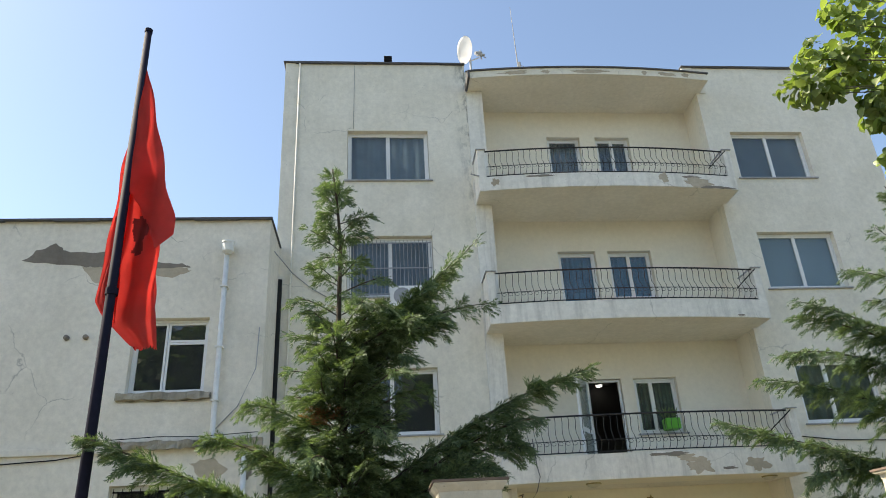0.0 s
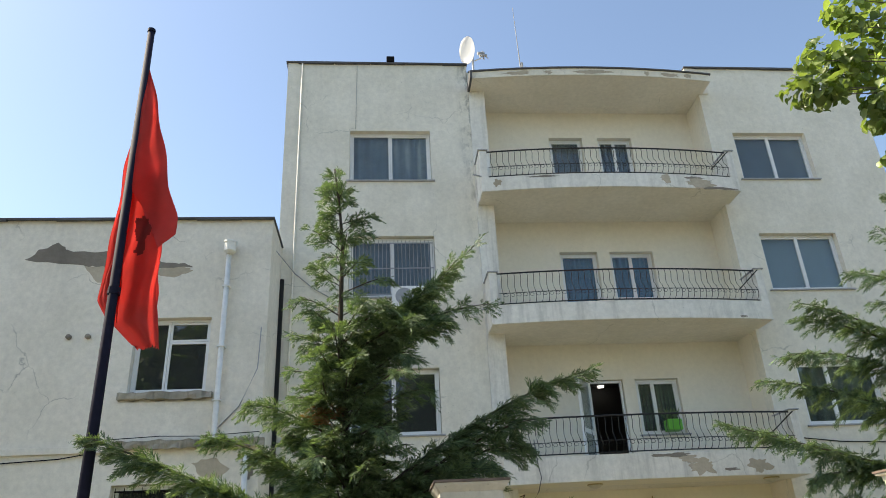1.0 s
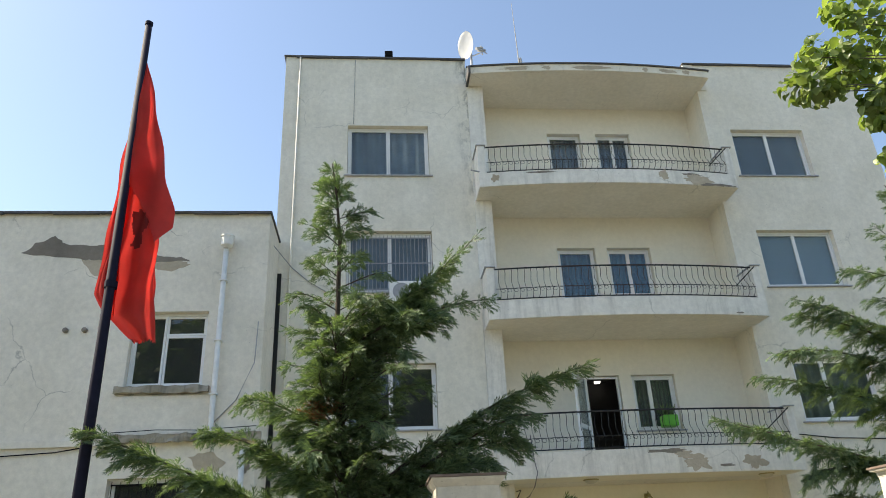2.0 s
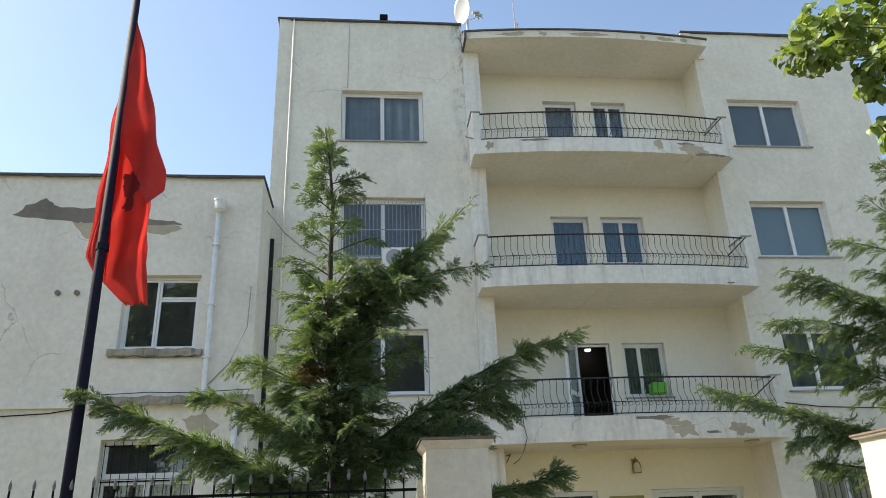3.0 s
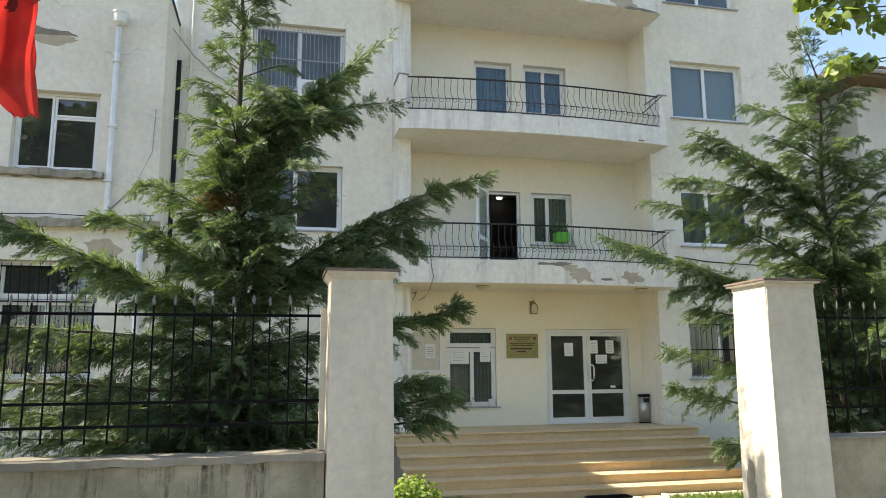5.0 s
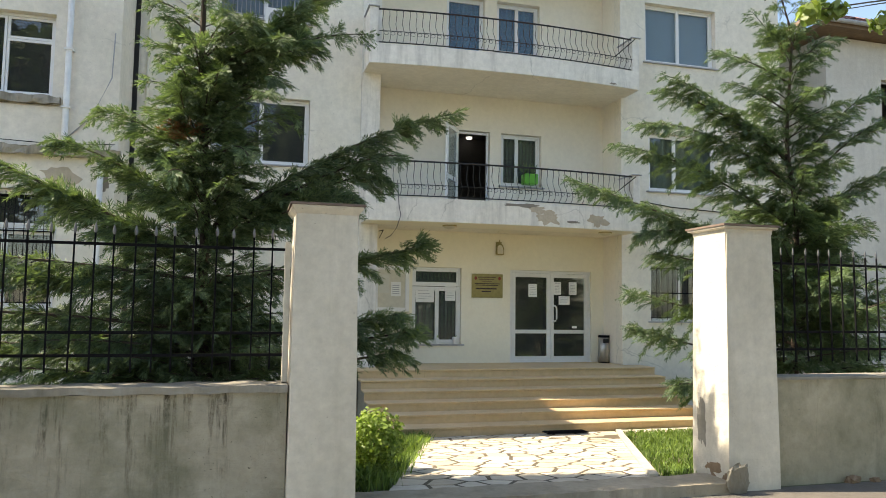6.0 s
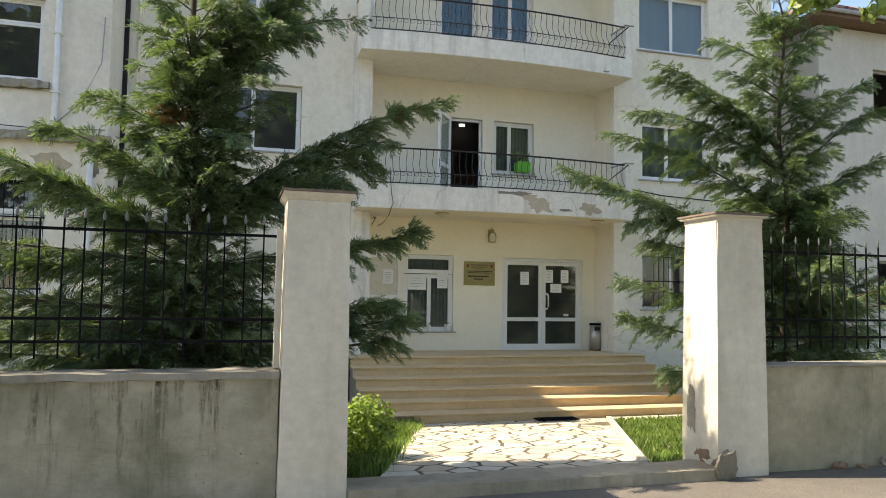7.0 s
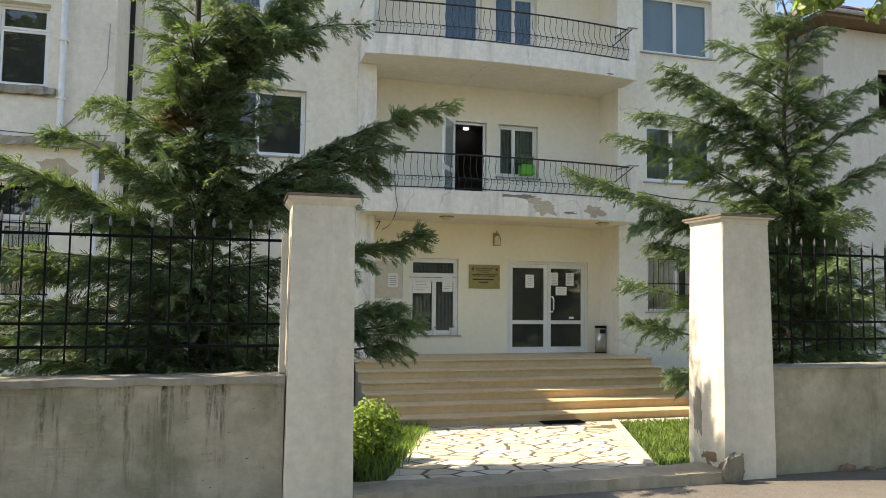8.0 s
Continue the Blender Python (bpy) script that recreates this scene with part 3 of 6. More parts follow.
grille("window_grille", -0.70, 1.15, 7.55, 8.90, FRONT + 0.06, 0.088, "grille", "white painted iron grille over a window")
grille("window_grille", -4.62, -3.10, 1.68, 3.58, WING + 0.09, 0.14, "iron", "black iron bars over the low wing window", 4)
grille("window_grille", 8.98, 10.52, 1.52, 2.77, FRONT + 0.07, 0.13, "iron", "black iron bars over a ground floor window")

# open balcony door
leaf = thing("balcony_door", "white glazed balcony door standing open outwards", "door")
bm = bars(0, 0.80, 0.02, 1.90, -0.025, 0.025, 0.085, (), [(0.72, 0.085, 0.715)])
part("leaf_frame", bm, "pvc", leaf)
pane(0.083, 0.717, 0.76, 1.817, -0.004, leaf, "glass")
pane(0.083, 0.717, 0.103, 0.68, -0.004, leaf, "glass")
part("lever", tube([(0.74, -0.03, 0.95), (0.74, -0.06, 0.95), (0.63, -0.06, 0.95)], 0.012), "steel", leaf, "steel lever handle")
leaf.matrix_world = pose(4.57, RECESS + 0.02, 3.90, 0, 0, 236)
fr = tagged(new("door_2"), "white door frame of an open balcony door, dark room behind", "door frame", kind="structure")
part("frame", bars(4.486, 5.334, 3.87, 5.79, RECESS + 0.08, RECESS + 0.14, 0.05), "pvc", fr)
lamp = thing("ceiling_lamp", "small round lit ceiling lamp in the room", "ceiling lamp")
part("diffuser", prism([(6.0 + 0.085 * math.cos(a * math.tau / 20), 19.2 + 0.085 * math.sin(a * math.tau / 20)) for a in range(20)], 6.53, 6.57), "lit", lamp)
part("rim", prism([(6.0 + 0.10 * math.cos(a * math.tau / 20), 19.2 + 0.10 * math.sin(a * math.tau / 20)) for a in range(20)], 6.572, 6.60), "pvc", lamp)

# porch window and entrance door
gw = window(3.56, 4.69, 0.94, 2.215, RECESS, "white porch window with dark striped curtains and notices", splits=(0.52,), curtain="curtain_moss", inset=0.06, slats=True)
window(3.56, 4.69, 2.217, 2.64, RECESS, "white top light over the porch window, striped curtain", splits=(), curtain="curtain_moss", inset=0.06, slats=True, sill=False)
door = tagged(new("door_1"), "white aluminium double entrance door with dark glass", "door", kind="structure")
X0, X1, Z0, Z1 = 5.86, 7.90, PLATFORM, 2.63
yd = RECESS + 0.05
part("door_frame", bars(X0 + 0.005, X1 - 0.005, Z0 + 0.004, Z1 - 0.005, yd, yd + 0.08, 0.06), "alu", door)
mid = (X0 + X1) / 2
for a, b_ in ((X0 + 0.068, mid - 0.003), (mid + 0.003, X1 - 0.068)):
    lf = part("leaf", bars(a, b_, Z0 + 0.05, Z1 - 0.07, yd + 0.006, yd + 0.066, 0.085, (), [(1.22, a + 0.08, b_ - 0.08)]), "alu", door)
    pane(a + 0.08, b_ - 0.08, Z0 + 0.13, 1.18, yd + 0.03, lf, "glass_dark")
    pane(a + 0.08, b_ - 0.08, 1.26, Z1 - 0.15, yd + 0.03, lf, "glass_dark")
hx = mid + 0.05
part("handle", tube([(hx, yd + 0.005, 1.46), (hx, yd - 0.06, 1.46), (hx + 0.05, yd - 0.07, 1.47), (hx + 0.075, yd - 0.07, 1.52), (hx + 0.075, yd - 0.07, 1.76), (hx + 0.05, yd - 0.07, 1.81), (hx, yd - 0.06, 1.82), (hx, yd + 0.005, 1.82)], 0.019, 8), "pvc", door, "white bow handle", True)
part("threshold", box(X0, X1, RECESS - 0.02, yd - 0.002, PLATFORM + 0.003, PLATFORM + 0.02), "alu", door)
part("sticker", box(7.44, 7.56, yd + 0.02, yd + 0.028, 1.30, 1.35), "paper", door)


def notice(x, z, w, h, y, lines, label="white paper notice taped to the glass"):
    s = thing("notice", label, "paper notice", "notices at the entrance")
    part("sheet", box(x, x + w, y - 0.003, y, z, z + h), "paper", s)
    for i in range(lines):
        zz = z + h - h * (i + 1.2) / (lines + 1.4)
        part("text_line", box(x + w * 0.14, x + w * random.uniform(0.6, 0.88), y - 0.0042, y - 0.0031, zz, zz + h * 0.025), "grey_print", s)
    return s


notice(6.34, 2.02, 0.21, 0.30, yd + 0.028, 6)
notice(6.97, 2.08, 0.19, 0.30, yd + 0.028, 7)
notice(7.36, 2.08, 0.20, 0.30, yd + 0.028, 7)
notice(7.10, 1.85, 0.28, 0.20, yd + 0.028, 4)
notice(3.66, 1.86, 0.42, 0.32, RECESS + 0.078, 4)
notice(4.34, 1.90, 0.24, 0.34, RECESS + 0.088, 5)

board = thing("notice_board", "white framed empty notice board on the porch wall", "notice board")
part("frame", bars(2.70, 3.48, 1.65, 2.64, RECESS - 0.06, RECESS - 0.003, 0.085), "pvc", board)
part("back_panel", box(2.78, 3.40, RECESS - 0.025, RECESS - 0.004, 1.73, 2.56), "board_felt", board)
part("sheet", box(2.82, 3.04, RECESS - 0.030, RECESS - 0.0255, 2.05, 2.45), "paper_old", board)
part("sheet", box(3.08, 3.30, RECESS - 0.030, RECESS - 0.0255, 1.98, 2.29), "paper", board)
for i in range(5):
    part("text_line", box(3.11, 3.26, RECESS - 0.032, RECESS - 0.0302, 2.03 + i * 0.045, 2.042 + i * 0.045), "grey_print", board)

plaque = thing("plaque", "dull brass name plaque with dark lettering", "plaque")
part("plate", box(4.93, 5.67, RECESS - 0.03, RECESS - 0.003, 1.98, 2.52, 0.006), "brass", plaque)
for z, a, b_, h, mt in ((2.43, 5.08, 5.50, 0.022, "faint_print"), (2.385, 5.10, 5.46, 0.020, "faint_print"), (2.345, 5.16, 5.40, 0.016, "faint_print"),
                        (2.29, 5.00, 5.60, 0.016, "print"), (2.255, 5.02, 5.56, 0.016, "print"), (2.17, 5.02, 5.52, 0.030, "print"), (2.11, 5.16, 5.38, 0.026, "print")):
    part("text_line", box(a, b_, RECESS - 0.0325, RECESS - 0.0302, z, z + h), mt, plaque)
for x in (4.99, 5.56):
    part("emblem", prism([(x + 0.03 + 0.034 * math.cos(k * math.tau / 8), 2.42 + 0.04 * math.sin(k * math.tau / 8)) for k in range(8)], 0, 0.002), "red_print", plaque).matrix_world = \
        Matrix(((1, 0, 0, 0), (0, 0, -1, RECESS - 0.0302), (0, 1, 0, 0), (0, 0, 0, 1)))

lan = thing("wall_lantern", "small brass wall lantern above the plaque", "wall lamp")
part("back_plate", box(5.50, 5.64, RECESS - 0.02, RECESS - 0.003, 2.98, 3.26, 0.006), "brass", lan)
arch = [(-0.075, 0.0), (0.075, 0.0), (0.08, 0.13), (0.055, 0.20), (0.02, 0.235), (-0.02, 0.235), (-0.055, 0.20), (-0.08, 0.13)]
part("cage", prism([(u * 0.86, w_ * 0.86 + 0.012) for u, w_ in arch], 0, 0.10), "lamp_glass", lan).matrix_world = Matrix(((1, 0, 0, 5.57), (0, 0, -1, RECESS - 0.024), (0, 1, 0, 2.97), (0, 0, 0, 1)))
for y_ in (RECESS - 0.125, RECESS - 0.066):
    part("cage_hoop", tube([(5.57 + u, y_, 2.97 + w_) for u, w_ in arch + arch[:1]], 0.011, 6), "brass", lan)
part("finial", tube([(5.57, RECESS - 0.075, 3.20), (5.57, RECESS - 0.075, 3.30)], [0.03, 0.008], 8), "brass", lan)

for x in (4.05, 7.62):
    cl = thing("porch_ceiling_light", "round glass ceiling light under the balcony", "ceiling light", "porch ceiling lights")
    bm = bmesh.new()
    bmesh.ops.create_uvsphere(bm, u_segments=20, v_segments=10, radius=0.13, matrix=Matrix.Translation((x, 14.25, 3.43)) @ Matrix.Diagonal((1, 1, 0.55, 1)))
    part("diffuser", bm, "lamp_glass", cl, "", True)
    part("ring", prism([(x + 0.15 * math.cos(k * math.tau / 24), 14.25 + 0.15 * math.sin(k * math.tau / 24)) for k in range(24)], 3.425, 3.447), "brass", cl)

bin_ = thing("litter_bin", "round brushed steel litter bin beside the door", "litter bin")
ring = lambda x, y, r, k=24: [(x + r * math.cos(i * math.tau / k), y + r * math.sin(i * math.tau / k)) for i in range(k)]
part("body", prism(ring(8.10, 15.25, 0.125), PLATFORM + 0.02, 1.10), "steel", bin_, "", True)
part("lid", prism(ring(8.10, 15.25, 0.13), 1.102, 1.15), "iron", bin_, "black lid")
part("slot", box(8.02, 8.16, 15.115, 15.13, 0.98, 1.07), "black", bin_)
part("base_ring", prism(ring(8.10, 15.25, 0.13), PLATFORM + 0.003, PLATFORM + 0.018), "iron", bin_)


def flowerpot(x, y, z, r, h, mat, label, sprigs, spread):
    p = thing("flowerpot", label, "flowerpot")
    bm = bmesh.new()
    bmesh.ops.create_cone(bm, cap_ends=True, segments=16, radius1=r * 0.75, radius2=r, depth=h, matrix=Matrix.Translation((x, y, z + h / 2)))
    part("pot", bm, mat, p)
    bm = bmesh.new()
    for _ in range(sprigs):
        a, t = random.uniform(0, math.tau), random.uniform(0.3, 1)
        o = Vector((x, y, z + h))
        d = Vector((math.cos(a) * spread * t, math.sin(a) * spread * t * 0.6, spread * random.uniform(0.4, 1.3)))
        s = d.cross(Vector((0, 0, 1))).normalized() * 0.02
        vs = [bm.verts.new(q) for q in (o, o + d * 0.6 + s, o + d, o + d * 0.6 - s)]
        bm.faces.new(vs)
    part("plant", bm, "hedge", p)
    return p


flowerpot(3.72, RECESS - 0.015, 0.945, 0.075, 0.16, "potwhite", "white flowerpot with a small green plant", 40, 0.2)
flowerpot(4.13, RECESS - 0.015, 0.945, 0.05, 0.13, "potwhite", "small white flowerpot on the sill", 4, 0.06)
flowerpot(4.56, RECESS - 0.015, 0.945, 0.075, 0.15, "potwhite", "white flowerpot on the porch sill", 4, 0.05)
pt = thing("window_box", "lime green planter hung at the balcony window", "planter")
part("tub", box(6.10, 6.42, RECESS - 0.30, RECESS - 0.03, 4.60, 4.84, 0.025), "lime", pt)
bm = bmesh.new()
for _ in range(70):
    o = Vector((6.12 + random.random() * 0.25, RECESS - 0.27 + random.random() * 0.2, 4.83))
    d = Vector((random.uniform(-0.2, 0.1), random.uniform(-0.1, 0.05), random.uniform(0.05, 0.28)))
    s = Vector((0.022, 0.01, 0))
    bm.faces.new([bm.verts.new(q) for q in (o, o + d * 0.6 + s, o + d, o + d * 0.6 - s)])
part("plant", bm, "conifer", pt)

# ---- balconies and canopy ----
BX0, BX1 = 2.24, 8.30


def bow(x, ends=13.92, out=0.23):
    return ends - out * (1 - ((x - (BX0 + BX1) / 2) / ((BX1 - BX0) / 2)) ** 2)


def slab_plan(x0, x1, y_back, ends=13.92, out=0.23, inset=0.0, k=24):
    xs = [x0 + (x1 - x0) * i / k for i in range(k + 1)]
    return [(x, bow(x, ends, out) + inset) for x in xs] + [(x1, y_back), (x0, y_back)]


def blob(name, cx, cz, rx, rz, face, mat, parent, seed, label="", thick=0.004):
    """An irregular flake of lost plaster on a face y = face(x)."""
    bm = bmesh.new()
    k = 40
    outer = []
    for i in range(k):
        a = i * math.tau / k
        r = 0.72 + 0.5 * noise.noise(Vector((math.cos(a) * 1.7 + seed, math.sin(a) * 1.7, seed * 3.1))) + 0.25 * noise.noise(Vector((math.cos(a) * 6 + seed, math.sin(a) * 6, 2.0)))
        outer.append((cx + rx * r * math.cos(a), cz + rz * r * math.sin(a)))
    rings = []
    for f, lift in ((1.0, 0.0), (0.96, thick), (0.5, thick)):
        rings.append([bm.verts.new((cx + (x - cx) * f, face(cx + (x - cx) * f) - 0.001 - lift, cz + (z - cz) * f)) for x, z in outer])
    for r0, r1 in zip(rings, rings[1:]):
        for i in range(k):
            bm.faces.new((r0[i], r0[(i + 1) % k], r1[(i + 1) % k], r1[i]))
    bm.faces.new(rings[-1])
    return part(name, bm, mat, parent, label)


for i, (z0, z1, zr) in enumerate(zip(FLOORS, SLAB_TOP, RAIL_TOP)):
    s = structure("floor_balcony", prism(slab_plan(BX0, BX1, FRONT - 0.037), z0, z1), "balcony", "whitewashed curved concrete balcony with stained edge", "balcony")
    structure("floor_balcony_inner", box(BAY0 + 0.002, BAY1 - 0.002, FRONT - 0.036, RECESS - 0.002, z0 + 0.002, z1 - 0.06), "soffit", "cream underside of the balcony recess", "balcony")
    part("soffit", prism(slab_plan(BX0 + 0.02, BX1 - 0.02, FRONT - 0.039, inset=0.03), z0 - 0.004, z0 - 0.0005), "soffit" if i else "porch", s)
    for x0 in (BX0, BX1 - 0.17):
        part("end_parapet", box(x0, x0 + 0.17, bow(x0 + 0.09) + 0.012, FRONT - 0.04, z1 + 0.001, zr + 0.03, 0.01), "balcony", s, "whitewashed solid end of the balcony")
        part("parapet_cap", box(x0 - 0.03, x0 + 0.20, bow(x0 + 0.09) - 0.02, FRONT - 0.04, zr + 0.032, zr + 0.055, 0.006), "sill", s)
    for k, (cx, cz, rx, rz, mt) in enumerate([[(6.05, 0.19, 0.36, 0.17, "bare_tan"), (5.45, 0.41, 0.55, 0.05, "bare"), (5.8, 0.33, 0.3, 0.10, "bare_tan"), (7.2, 0.17, 0.34, 0.19, "bare_tan"), (6.6, 0.12, 0.2, 0.04, "bare")], [(7.6, 0.05, 0.12, 0.03, "bare")],
                                              [(6.47, 0.22, 0.17, 0.15, "bare_tan"), (7.3, 0.13, 0.42, 0.15, "bare_tan"), (7.7, 0.03, 0.6, 0.05, "bare"), (7.15, 0.27, 0.3, 0.04, "bare"), (3.6, 0.30, 0.5, 0.03, "bare"), (2.6, 0.2, 0.12, 0.12, "bare_tan")]][i]):
        blob("bare_patch", cx, z0 + cz, rx, rz, bow, mt, s, 1.7 * k + i * 5.3, "bare plaster flaking away")

    # iron railing
    r = thing("balcony_railing", "black iron railing with wavy bellied bars", "railing", "balcony railings")
    xs = [BX0 + 0.19 + (BX1 - BX0 - 0.38) * k / 30 for k in range(31)]
    part("top_rail", tube([(x, bow(x) + 0.05, zr) for x in xs], 0.018, 8), "rail_iron", r)
    part("bottom_rail", tube([(x, bow(x) + 0.05, z1 + 0.045) for x in xs], 0.012, 6), "rail_iron", r)
    part("middle_rail", tube([(x, bow(x) + 0.05 - 0.055, z1 + 0.26) for x in xs], 0.007, 6), "rail_iron", r)
    h = zr - z1
    prof = [(0.05, 0.06), (-0.02, 0.14), (-0.075, 0.26), (-0.05, 0.42), (0.02, 0.56), (0.055, 0.70), (0.045, 0.85), (0.05, 1.0)]
    bar_mesh = None
    count = 42
    for k in range(count):
        x = BX0 + 0.26 + (BX1 - BX0 - 0.52) * k / (count - 1)
        if bar_mesh is None:
            b_ = part("bar", tube([(0.012 * math.sin(f * 9), yy, f * h) for yy, f in prof], 0.0062, 6), "rail_iron", r, "", True)
            bar_mesh = b_.data
        else:
            b_ = new("bar", bar_mesh)
            b_.parent = r
        b_.location = (x, bow(x), z1)
        b_.rotation_euler = (0, 0, radians(random.uniform(-8, 8)))
    curl_mesh = None
    for k in range(count - 1):
        x = BX0 + 0.26 + (BX1 - BX0 - 0.52) * (k + 0.5) / (count - 1)
        if curl_mesh is None:
            c_ = part("curl", tube([(0.045 * math.cos(a), -0.0, 0.035 * math.sin(a)) for a in [q * math.tau / 10 for q in range(11)]], 0.004, 4, cap=False), "rail_iron", r)
            curl_mesh = c_.data
        else:
            c_ = new("curl", curl_mesh)
            c_.parent = r
        c_.location = (x, bow(x) - 0.005, z1 + 0.215)
    part("brace", tube([(BX1 - 0.12, bow(BX1 - 0.1) - 0.02, zr), (BX1 - 0.45, bow(BX1 - 0.4) + 0.35, z1 + 0.4)], 0.012, 6), "rail_iron", r)

can = structure("ceiling_canopy", prism(slab_plan(BX0, BX1, FRONT - 0.037, 14.06, 0.20), 13.0, 13.19), "soffit", "thin curved concrete canopy with flaking edge", "canopy")
part("flashing", prism(slab_plan(BX0 - 0.03, BX1 + 0.03, FRONT - 0.04, 14.02, 0.20), 13.192, 13.225), "felt", can, "dark felt flashing")
structure("ceiling_canopy_inner", box(BAY0 - 0.39, BAY1 + 0.24, FRONT - 0.036, RECESS + 0.3, 13.002, 13.18), "soffit", "cream underside of the canopy", "canopy")
part("side_flashing", box(BX0 - 0.06, BX0 - 0.002, 13.98, FRONT - 0.04, 12.97, 13.19, 0.01), "felt", can, "dark felt side flashing")
for k, (cx, rx) in enumerate(((3.35, 0.5), (5.2, 0.55), (7.2, 0.3), (4.1, 0.12), (6.6, 0.1), (7.7, 0.16))):
    blob("bare_patch", cx, 13.09, rx, 0.07, lambda x: bow(x, 14.06, 0.20), "bare_tan", can, 3.3 * k + 0.4, "bare plaster flaking away")

# ---- pipes, cables and roof things ----
def pipe(name, pts, r, mat, label, category="drain pipe"):
    p = thing(name, label, category)
    part("pipe", tube(pts, r, 10), mat, p, "", True)
    return p


dp = pipe("drain_pipe", [(-3.0, WING - 0.09, 7.9), (-3.0, WING - 0.09, 4.45), (-2.95, WING - 0.2, 4.3)], 0.05, "pipe", "white rain pipe with a hopper on the wing")
bm = tube([(-2.98, WING - 0.14, 7.88), (-2.98, WING - 0.14, 7.93), (-2.98, WING - 0.14, 8.10), (-2.98, WING - 0.14, 8.105), (-2.98, WING - 0.14, 8.14)], [0.055, 0.115, 0.120, 0.132, 0.132], 16)
part("hopper", bm, "pipe", dp)
for z in (7.2, 6.0, 5.0):
    part("clip", box(-3.07, -2.93, WING - 0.15, WING - 0.002, z, z + 0.03), "pipe", dp)
pipe("drain_pipe", [(-2.42, WING - 0.08, 4.1), (-2.42, WING - 0.08, -0.4)], 0.05, "pipe", "white lower rain pipe at the wing corner")
pipe("conduit", [(-1.93, FRONT - 0.03, TOP - 0.02), (-1.95, FRONT - 0.03, 0.2)], 0.024, "wall", "thin painted conduit down the facade", "conduit")
pipe("crack_wire", [(-0.57, FRONT - 0.008, 13.78), (-0.60, FRONT - 0.008, 11.86)], 0.006, "sill", "thin grey wire down the facade", "cable")
pipe("cable", [(-12, WING - 0.03, 3.95), (-7, WING - 0.03, 4.02), (-5.6, WING - 0.03, 4.08), (-4.75, WING - 0.05, 4.2)], 0.010, "iron", "slack black cable along the wing", "cable")
pipe("cable", [(8.35, FRONT - 0.02, 4.28), (9.5, FRONT - 0.02, 4.14), (12.5, FRONT - 0.02, 4.02)], 0.010, "iron", "black cable along the facade", "cable")
pipe("cable", [(-2.22, WING + 0.6, 8.3), (-1.9, FRONT - 0.02, 8.1), (-1.5, FRONT - 0.02, 7.75), (-1.1, FRONT - 0.02, 7.5)], 0.010, "sill", "grey cable across the facade corner", "cable")
pipe("cable", [(2.84, 13.80, 4.25), (2.87, 13.76, 3.75), (2.91, 13.76, 3.55), (2.83, 13.75, 3.3), (2.72, 13.76, 3.14), (2.62, 13.80, 3.08)], 0.008, "felt", "loose grey cable hanging from the balcony", "cable")
pipe("cable", [(-2.3, WING - 0.03, 6.4), (-2.32, WING - 0.05, 5.6), (-2.6, WING - 0.07, 4.9), (-3.05, WING - 0.06, 4.42)], 0.010, "sill", "loose grey cable sagging over the wing corner", "cable")
pipe("cable", [(-4.7, WING - 0.17, 4.36), (-3.9, WING - 0.18, 4.39), (-3.2, WING - 0.18, 4.37), (-2.2, WING - 0.17, 4.42)], 0.007, "iron", "black cable lying along the cornice", "cable")
pipe("cable", [(2.62, FRONT - 0.05, 3.3), (2.72, FRONT - 0.02, 3.33), (2.80, RECESS - 0.02, 3.25)], 0.008, "iron", "short black cable at the porch ceiling", "cable")
for z in (10.15, 6.95):
    pipe("spout", [(2.28, 13.95, z), (2.05, 13.80, z - 0.03)], 0.018, "sill", "short drain spout at the balcony corner", "spout")
for x in (-5.78, -5.44):
    pipe("stub_pipe", [(x, WING + 0.01, 6.28), (x, WING - 0.05, 6.28)], 0.05, "bare", "stub of an old pipe in the wing wall", "pipe stub")

ac = thing("air_conditioner", "white air conditioner unit below the barred window", "air conditioner")
part("case", box(0.20, 0.94, FRONT - 0.30, FRONT - 0.04, 7.17, 7.66, 0.02), "pvc", ac)
part("fan_guard", prism(ring(0.46, 7.42, 0.19), 0, 0.012), "grille", ac).matrix_world = Matrix(((1, 0, 0, 0), (0, 0, -1, FRONT - 0.301), (0, 1, 0, 0), (0, 0, 0, 1)))
for x in (0.32, 0.84):
    part("bracket", box(x - 0.02, x + 0.02, FRONT - 0.28, FRONT - 0.003, 7.13, 7.168), "iron", ac)

dish = thing("satellite_dish", "white dish antenna on the roof edge", "satellite dish")
bm = bmesh.new()
rings_ = []
for j in range(7):
    rr = 0.36 * j / 6
    rings_.append([bm.verts.new((rr * math.cos(k * math.tau / 24), rr * math.sin(k * math.tau / 24), 0.5 * rr * rr)) for k in range(24)])
for r0, r1 in zip(rings_, rings_[1:]):
    for k in range(24):
        if r0 is rings_[0]:
            continue
        bm.faces.new((r0[k], r0[(k + 1) % 24], r1[(k + 1) % 24], r1[k]))
bm.faces.new(rings_[1])
bmesh.ops.solidify(bm, geom=bm.faces[:], thickness=0.012)
part("reflector", bm, "pvc", dish, "", True).matrix_world = look((2.33, FRONT + 0.15, 14.45), (3.18, FRONT + 0.5, 14.70))
part("mast", tube([(2.42, FRONT + 0.22, 13.60), (2.42, FRONT + 0.22, 14.4)], 0.03), "steel", dish)
